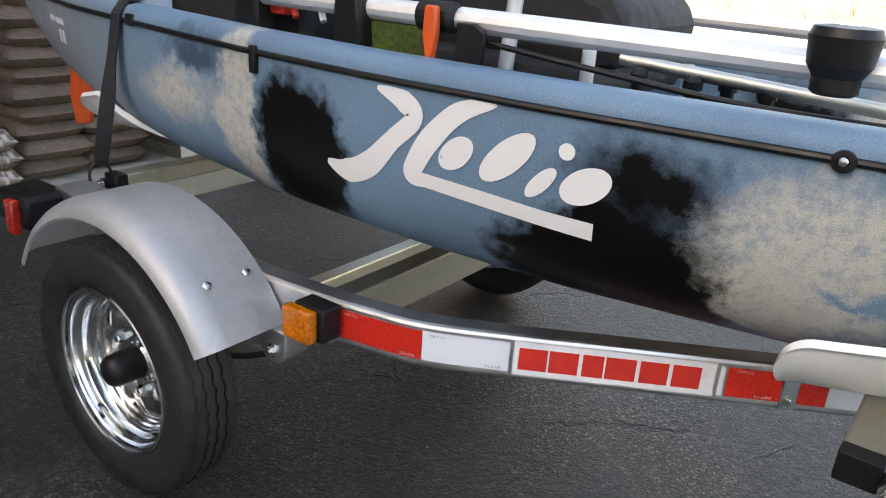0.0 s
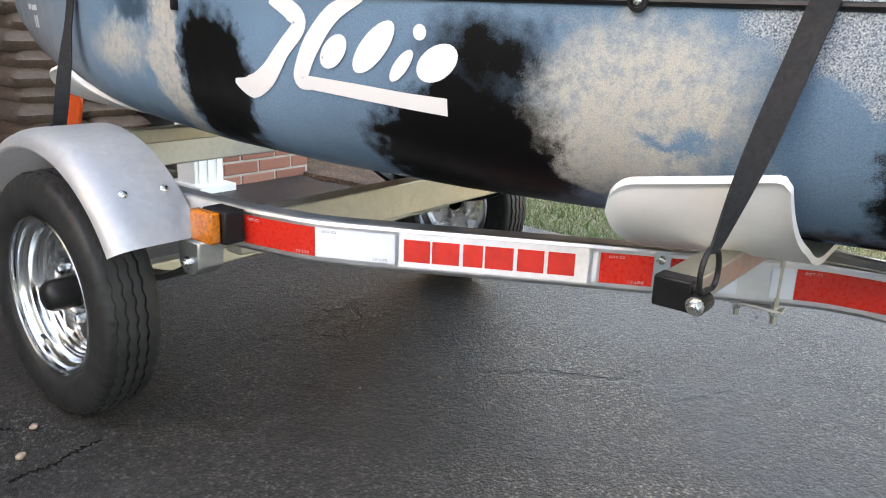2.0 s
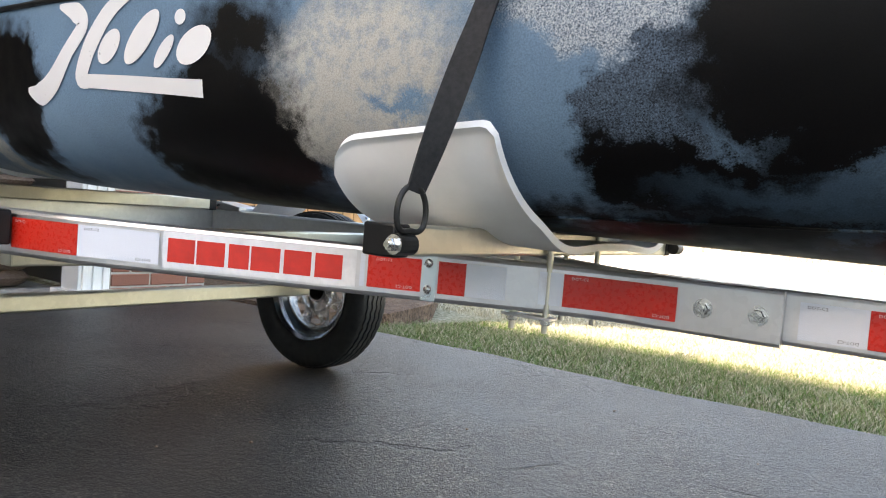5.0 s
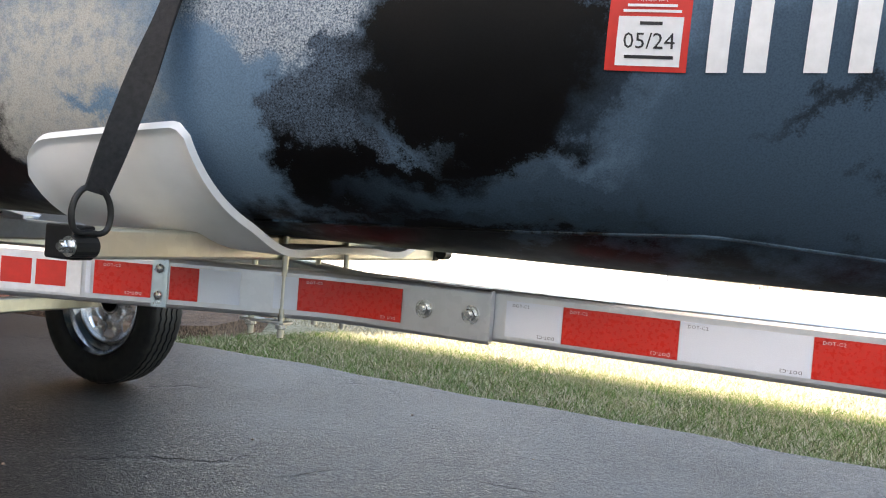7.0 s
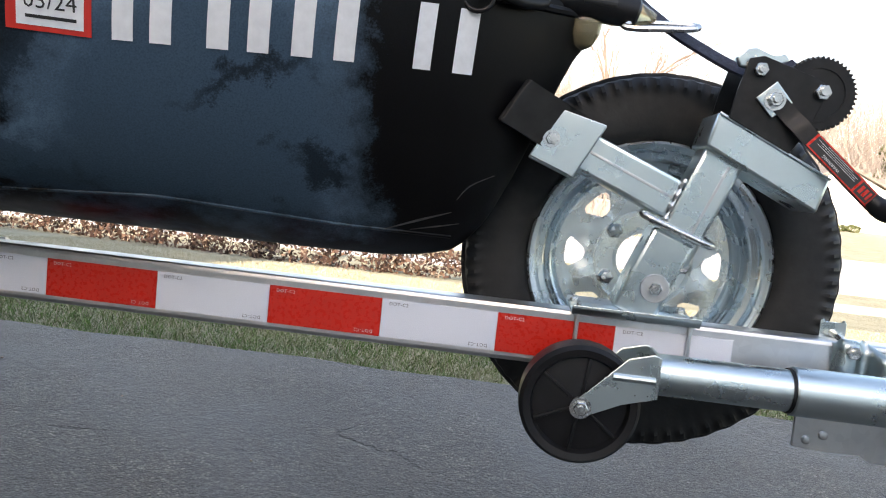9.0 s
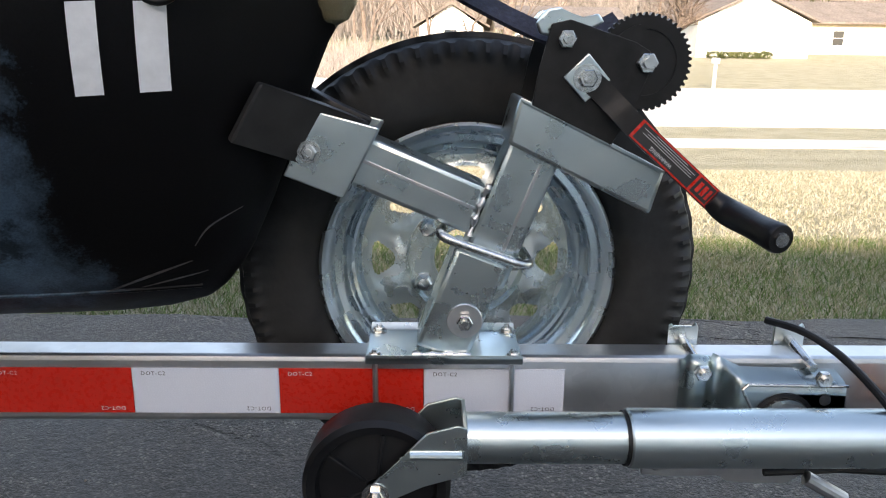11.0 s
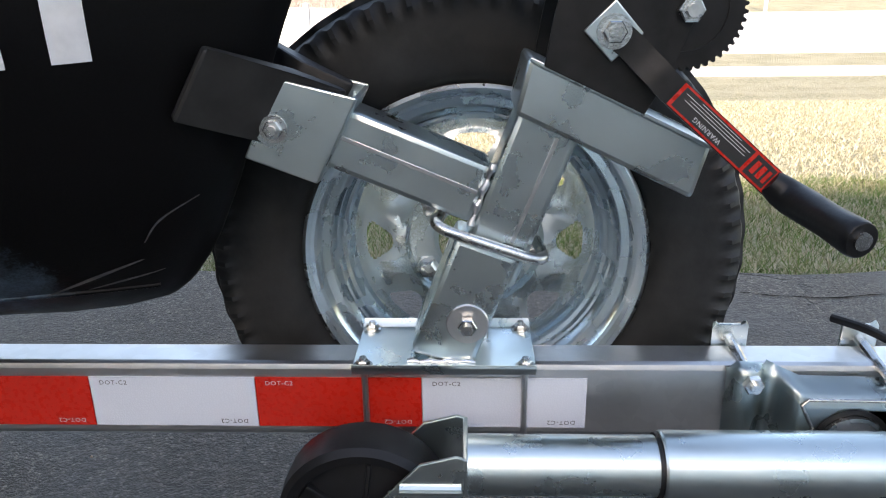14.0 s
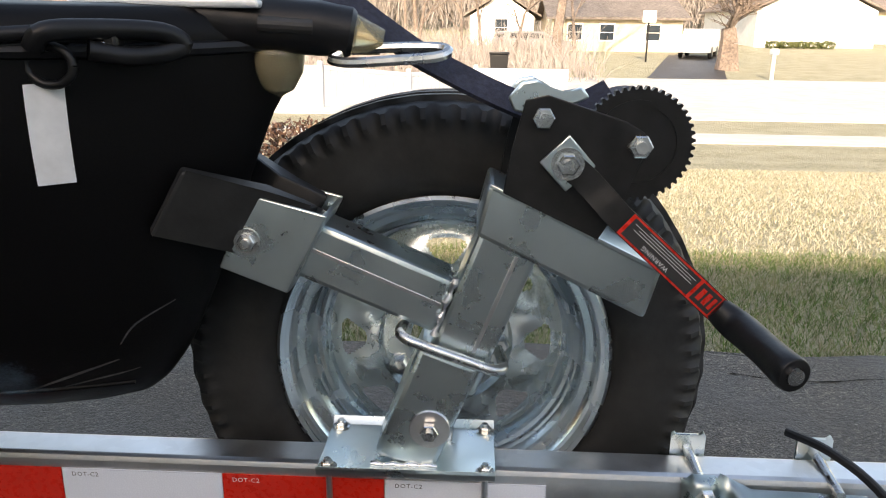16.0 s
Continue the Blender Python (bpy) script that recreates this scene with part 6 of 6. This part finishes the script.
def window(h, x, z, y, w=0.9, ht=1.2):
    f = part("window", box(x - w / 2 - 0.08, x + w / 2 + 0.08, y - 0.05, y + 0.02, z - 0.08, z + ht + 0.08, 0.01), M_WHITEPAINT, h)
    for i in (0, 1):
        part("pane", box(x - w / 2, x + w / 2, y - 0.06, y - 0.03, z + i * ht / 2 + 0.02, z + (i + 1) * ht / 2 - 0.02), M_GLASS, f)


h1 = house("neighbour_house", "beige sided house with a grey shingle roof", 6.0, 14.5, 52, 62, -0.47, 1.60, 3.1, M_BEIGE)
for x in (7.5, 9.6, 12.6):
    window(h1, x, 0.25, 52, 0.9, 1.0)
h2 = house("white_house", "white sided garage house with a low roof", 21.9, 30.7, 60, 74, -0.2, 2.50, 4.6, M_WHITESIDE, "y")
gd = part("garage_door", box(23.6, 28.8, 59.93, 60.0, -0.2, 1.95, 0.02), M_WHITEPAINT, h2)
for i in range(4):
    part("door_panel", box(23.7, 28.7, 59.90, 59.94, -0.1 + i * 0.51, 0.36 + i * 0.51, 0.02), M_WHITEPAINT, gd)
h3 = house("brick_house", "tan house beyond the white garage", 33.0, 45, 66, 76, 0.0, 2.6, 4.4, M_BEIGE)
window(h3, 36, 0.8, 66)
h4 = house("far_house", "small white house among bare trees", 0.5, 5.2, 58, 66, -0.3, 1.8, 3.4, M_WHITESIDE, "y")
window(h4, 2.8, 0.4, 58)
h5 = house("garden_shed_house", "grey roofed house behind the vinyl fence", -30, -18, 58, 66, -0.3, 2.5, 4.6, M_WHITESIDE)
for x in (-27, -24, -20.5):
    window(h5, x, 0.4, 58)


def car(name, label, at, turn, paint, tall):
    c = thing(name, label, "car", at)
    L, W, H = 4.6, 1.8, tall
    side = [(-2.25, 0.35), (-2.3, 0.75), (-2.2, 0.95), (-2.0, H * 0.97), (-1.6, H), (0.3, H), (1.1, 0.98), (2.05, 0.85), (2.28, 0.6), (2.25, 0.32)]
    o = Vector(at)
    bits = [("body", prism(side, "y", -W / 2, W / 2, 0.06), paint, ""), ]
    for y in (-W / 2 - 0.004, W / 2 - 0.01):
        bits.append(("side_window", prism([(-1.85, 1.0), (-1.7, H - 0.12), (0.2, H - 0.12), (0.9, 1.0)], "y", y, y + 0.014), M_GLASS, "dark glass"))
    for x in (-1.45, 1.4):
        for y in (-0.82, 0.82):
            bits.append(("wheel", lathe([(0, -0.11), (0.2, -0.11), (0.3, -0.1), (0.34, -0.06), (0.34, 0.06), (0.3, 0.1), (0, 0.11)], (x, y, 0.34), "y", 24), M_RUBBER, ""))
    bits.append(("rear_window", box(-2.16, -2.08, -0.7, 0.7, 1.02, H - 0.16), M_GLASS, ""))
    bits.append(("tail_light", box(-2.30, -2.24, -0.88, -0.6, 0.8, 0.98), M_REDLENS, ""))
    for n, b, m, l in bits:
        b.transform(Matrix.Translation(o) @ Matrix.Rotation(radians(turn), 4, "Z"))
        part(n, b, m, c, l)
    return c


dr = bmesh.new()
left = [(8.0 + 0.42 * i, 31 + 1.5 * i) for i in range(13)]
V = [[dr.verts.new((x + w, y, ground_z(0, y) + 0.03)) for w in (0.0, 1.6, 3.2)] for x, y in left]
for a, b in zip(V, V[1:]):
    for i in (0, 1):
        dr.faces.new((a[i], a[i + 1], b[i + 1], b[i]))
single("side_drive", dr, M_ASPHALT, "asphalt drive beside the white house", "driveway", kind="structure")
car("white_suv", "white sport utility car parked by a house", (14.3, 47.0, ground_z(0, 47)), 248, M_CARPAINT, 1.65)
car("grey_car", "grey car parked behind bare shrubs", (4.4, 47, ground_z(0, 47)), 20, M_GREYPAINT, 1.4)
bin_at = (2.0, 27.5, ground_z(0, 27.5))
bn = thing("wheelie_bin", "dark plastic rubbish bin by the street", "bin", bin_at)
part("body", prism([(bin_at[0] - 0.27, bin_at[2] + 0.05), (bin_at[0] + 0.27, bin_at[2] + 0.05), (bin_at[0] + 0.33, bin_at[2] + 1.0), (bin_at[0] - 0.33, bin_at[2] + 1.0)], "y", bin_at[1] - 0.3, bin_at[1] + 0.3, 0.03), M_BLACK, bn)
part("lid", box(bin_at[0] - 0.36, bin_at[0] + 0.36, bin_at[1] - 0.36, bin_at[1] + 0.34, bin_at[2] + 1.0, bin_at[2] + 1.08, 0.03), M_BLACK, bn)
hoop = thing("basketball_hoop", "basketball hoop on a pole by a drive", "basketball hoop", (10.2, 42, -0.95))
part("pole", tube([(10.2, 42, -1.0), (10.2, 42, 1.9)], 0.05), M_BLACK, hoop)
part("backboard", box(9.85, 10.55, 41.85, 41.9, 1.3, 1.9, 0.01), M_WHITEPAINT, hoop)
mb = thing("mailbox_post", "white mailbox on a post by the street", "mailbox", (13.1, 31.5, -1.02))
part("post", box(13.04, 13.16, 31.44, 31.56, -1.05, 0.0, 0.01), M_WHITEPAINT, mb)
part("box", box(12.98, 13.22, 31.3, 31.75, 0.0, 0.24, 0.05), M_WHITEPAINT, mb)


# ---------------------------------------------------------------- bare trees
def limb_mesh(root, height, spread, r0, seed, depth=5, kids=3, bent=0.35):
    R = random.Random(seed)
    vs, fs = [], []

    def seg(a, b, ra, rb, sides):
        d = (b - a).normalized()
        s = d.cross(Vector((0.3, 0.9, 0.2))).normalized()
        t = d.cross(s)
        i = len(vs)
        for p, r in ((a, ra), (b, rb)):
            for j in range(sides):
                w = 2 * math.pi * j / sides
                vs.append(tuple(p + (s * math.cos(w) + t * math.sin(w)) * r))
        for j in range(sides):
            q = (j + 1) % sides
            fs.append((i + j, i + q, i + sides + q, i + sides + j))

    def grow(p, d, L, r, lev):
        n = 3 if lev < 3 else 2
        for i in range(n):
            d = (d + Vector((R.uniform(-1, 1), R.uniform(-1, 1), R.uniform(-0.4, 0.7))) * bent * 0.35).normalized()
            q = p + d * L / n
            seg(p, q, r, r * 0.82, 7 if lev < 2 else 4 if lev < 4 else 3)
            p, r = q, r * 0.82
            if lev < depth and i > 0 or (lev >= 1 and lev < depth):
                for _ in range(kids if i == n - 1 else 1):
                    a = R.uniform(0, 2 * math.pi)
                    side = Vector((math.cos(a), math.sin(a), 0))
                    nd = (d * R.uniform(0.5, 1.0) + side * spread * R.uniform(0.5, 1.1)).normalized()
                    grow(p, nd, L * R.uniform(0.55, 0.78), r * R.uniform(0.5, 0.68), lev + 1)

    grow(Vector(root), Vector((0, 0, 1)), height, r0, 0)
    return vs, fs


def tree(at, height, spread, r0, seed, depth=4, label="bare winter tree with many fine branches"):
    t = thing("bare_tree", label, "tree", at, "bare trees")
    vs, fs = limb_mesh((0, 0, 0), height, spread, r0, seed, depth)
    me = bpy.data.meshes.new("crown")
    me.from_pydata(vs, [], fs)
    me.materials.append(M_BARK)
    ob = new("crown", me)
    ob.parent = t
    return t


tree((13.0, 37, -1.05), 2.1, 0.85, 0.62, 11, 5, "large bare shade tree with a thick forked trunk")
tree((4.9, 37, -1.05), 5.5, 0.45, 0.30, 5, 4)
tree((1.4, 40, -1.0), 3.2, 0.7, 0.12, 21, 4)
tree((3.2, 44, -1.0), 2.8, 0.8, 0.12, 22, 4)
tree((0.4, 34, -1.05), 2.6, 0.7, 0.10, 23, 4)
tree((-1.8, 38, -1.0), 3.0, 0.7, 0.12, 24, 4)
tree((7.2, 49, -0.95), 3.6, 0.7, 0.14, 25, 4)
base_wood = [tree((x, y, ground_z(0, y) - 0.1), 5.0, 0.55, 0.16, 40 + i, 4, "bare woodland tree behind the houses") for i, (x, y) in enumerate(((-6, 76), (4, 80), (14, 78)))]
for i in range(46):
    x = -75 + 3.3 * i + brng.uniform(-1.2, 1.2)
    y = brng.uniform(76, 104)
    src = base_wood[i % 3]
    copy_thing(src, pose(x, y, ground_z(0, y) - 0.2, 0, 0, brng.uniform(0, 360)) @ Matrix.Scale(brng.uniform(0.9, 1.7), 4))


fir = thing("evergreen_tree", "tall yellow-green evergreen behind a white house", "tree", (41.5, 84, 0.7))
part("trunk", tube([(41.5, 84, 0.6), (41.5, 84, 6.0), (41.6, 84, 12.0)], 0.25, sides=10, radii=[0.30, 0.22, 0.06]), M_BARK, fir)
crown = leaf_mass("crown", "", "", M_EVERGREEN, [(41.5 + 0.5 * math.sin(i * 2.3), 84 + 0.5 * math.cos(i * 2.3), 3.0 + i * 1.05, 2.9 - i * 0.25, 2.9 - i * 0.25, 1.3) for i in range(11)], 420, 0.22)
crown.location = -fir.location
crown.parent = fir


def thicket(name, label, n, x0, x1, y0, y1, h0, h1, r):
    vs, fs = [], []
    for _ in range(n):
        x, y = x0 + (x1 - x0) * rng.random(), y0 + (y1 - y0) * rng.random()
        z, h = ground_z(0, y) - 0.1, h0 + (h1 - h0) * rng.random()
        p = Vector((x, y, z + h * 0.25 * rng.random()))
        d = Vector((rng.normal() * 0.35, rng.normal() * 0.35, 1)).normalized()
        for k in range(3):
            q = p + d * h / 3 * (0.6 + 0.6 * rng.random())
            i = len(vs)
            rr = r * (1 - 0.3 * k)
            vs += [tuple(p + Vector((-rr, 0, 0))), tuple(p + Vector((rr, 0, 0))), tuple(q + Vector((rr * 0.6, 0, 0))), tuple(q + Vector((-rr * 0.6, 0, 0)))]
            fs.append((i, i + 1, i + 2, i + 3))
            p, d = q, (d + Vector((rng.normal() * 0.5, rng.normal() * 0.5, 0.1))).normalized()
    me = bpy.data.meshes.new(name)
    me.from_pydata(vs, [], fs)
    me.materials.append(M_TWIG)
    return tagged(new(name, me), label, "woodland", kind="stuff")


thicket("far_woods", "pinkish tangle of far bare winter woods", 30000, -90, 75, 78, 120, 5, 21, 0.034)
thicket("bare_shrubs", "bare tan shrubs behind the vinyl fence", 4200, -16, 6.0, 28, 46, 0.8, 2.3, 0.020)


# ---------------------------------------------------------------- marks and litter on the driveway
def ground_streak(name, label, pts, wid, mat, seed, z=0.0014):
    R = random.Random(seed)
    line = smooth_line([(x, y, z) for x, y in pts], 7)
    bm = bmesh.new()
    rows = []
    for i, p in enumerate(line):
        d = (line[min(i + 1, len(line) - 1)] - line[max(i - 1, 0)]).normalized()
        n = Vector((-d.y, d.x, 0))
        j = n * R.uniform(-1.2, 1.2) * wid
        w = wid * R.uniform(0.25, 1.3) * (0.25 if i in (0, len(line) - 1) else 1)
        rows.append((bm.verts.new(p + j - n * w), bm.verts.new(p + j + n * w)))
    for a, b in zip(rows, rows[1:]):
        bm.faces.new((a[0], a[1], b[1], b[0]))
    return single(name, bm, mat, label, "mark", kind="structure")


CRACKS = [[(-0.97, -0.688), (-0.969, -0.722), (-0.96, -0.756), (-0.953, -0.794), (-0.956, -0.83), (-0.952, -0.869)], [(-1.185, -0.813), (-1.152, -0.805), (-1.14, -0.786)], [(-0.195, 0.264), (-0.163, 0.315), (-0.14, 0.361), (-0.121, 0.4)]]
M_CRACK = plain("dark crack filling", (0.010, 0.010, 0.009), 0.95, 0, 0.5, 200, 0.6, 400, 0.003, 0.1)
M_SCUFF = plain("pale scuff", (0.17, 0.17, 0.165), 0.9, 0, 0.5, 160, 0.6, 300, 0.003, 0.2)
ground_streak("asphalt_crack", "ragged dark crack in the asphalt", CRACKS[0], 0.005, M_CRACK, 1)
ground_streak("asphalt_crack", "short dark crack in the asphalt", CRACKS[1], 0.004, M_CRACK, 2)
ground_streak("asphalt_crack", "fine dark crack beyond the trailer", [(2.0, 1.22), (2.2, 1.18), (2.45, 1.21), (2.8, 1.15)], 0.003, M_CRACK, 3)
ground_streak("asphalt_scuff", "pale scrape mark on the asphalt", CRACKS[2], 0.0035, M_SCUFF, 4)
lrng = random.Random(12)
for i in range(14):
    x, y = lrng.choice(((-1.29, -0.86), (-1.11, -0.755), (-1.0, -0.6)))
    x, y = (x, y) if i < 3 else (lrng.uniform(-1.9, 1.2), lrng.uniform(-0.9, 1.2))
    x, y = ((-1.29, -0.86), (-1.11, -0.755), (-1.02, -0.82))[i] if i < 3 else (x, y)
    r = 0.009 if i < 3 else lrng.uniform(0.002, 0.005)
    bm = bmesh.new()
    bmesh.ops.create_icosphere(bm, subdivisions=2, radius=r)
    for v in bm.verts:
        v.co *= 1 + 0.45 * noise.noise(v.co / r * 1.1 + Vector((i, 0, 0)))
        v.co.z *= 0.7
        v.co += Vector((x, y, r * 0.55))
    single("pebble", bm, M_PEBBLE, "small tan pebble lying on the asphalt", "pebble", (x, y, 0), "pebbles on the driveway", smooth=60)
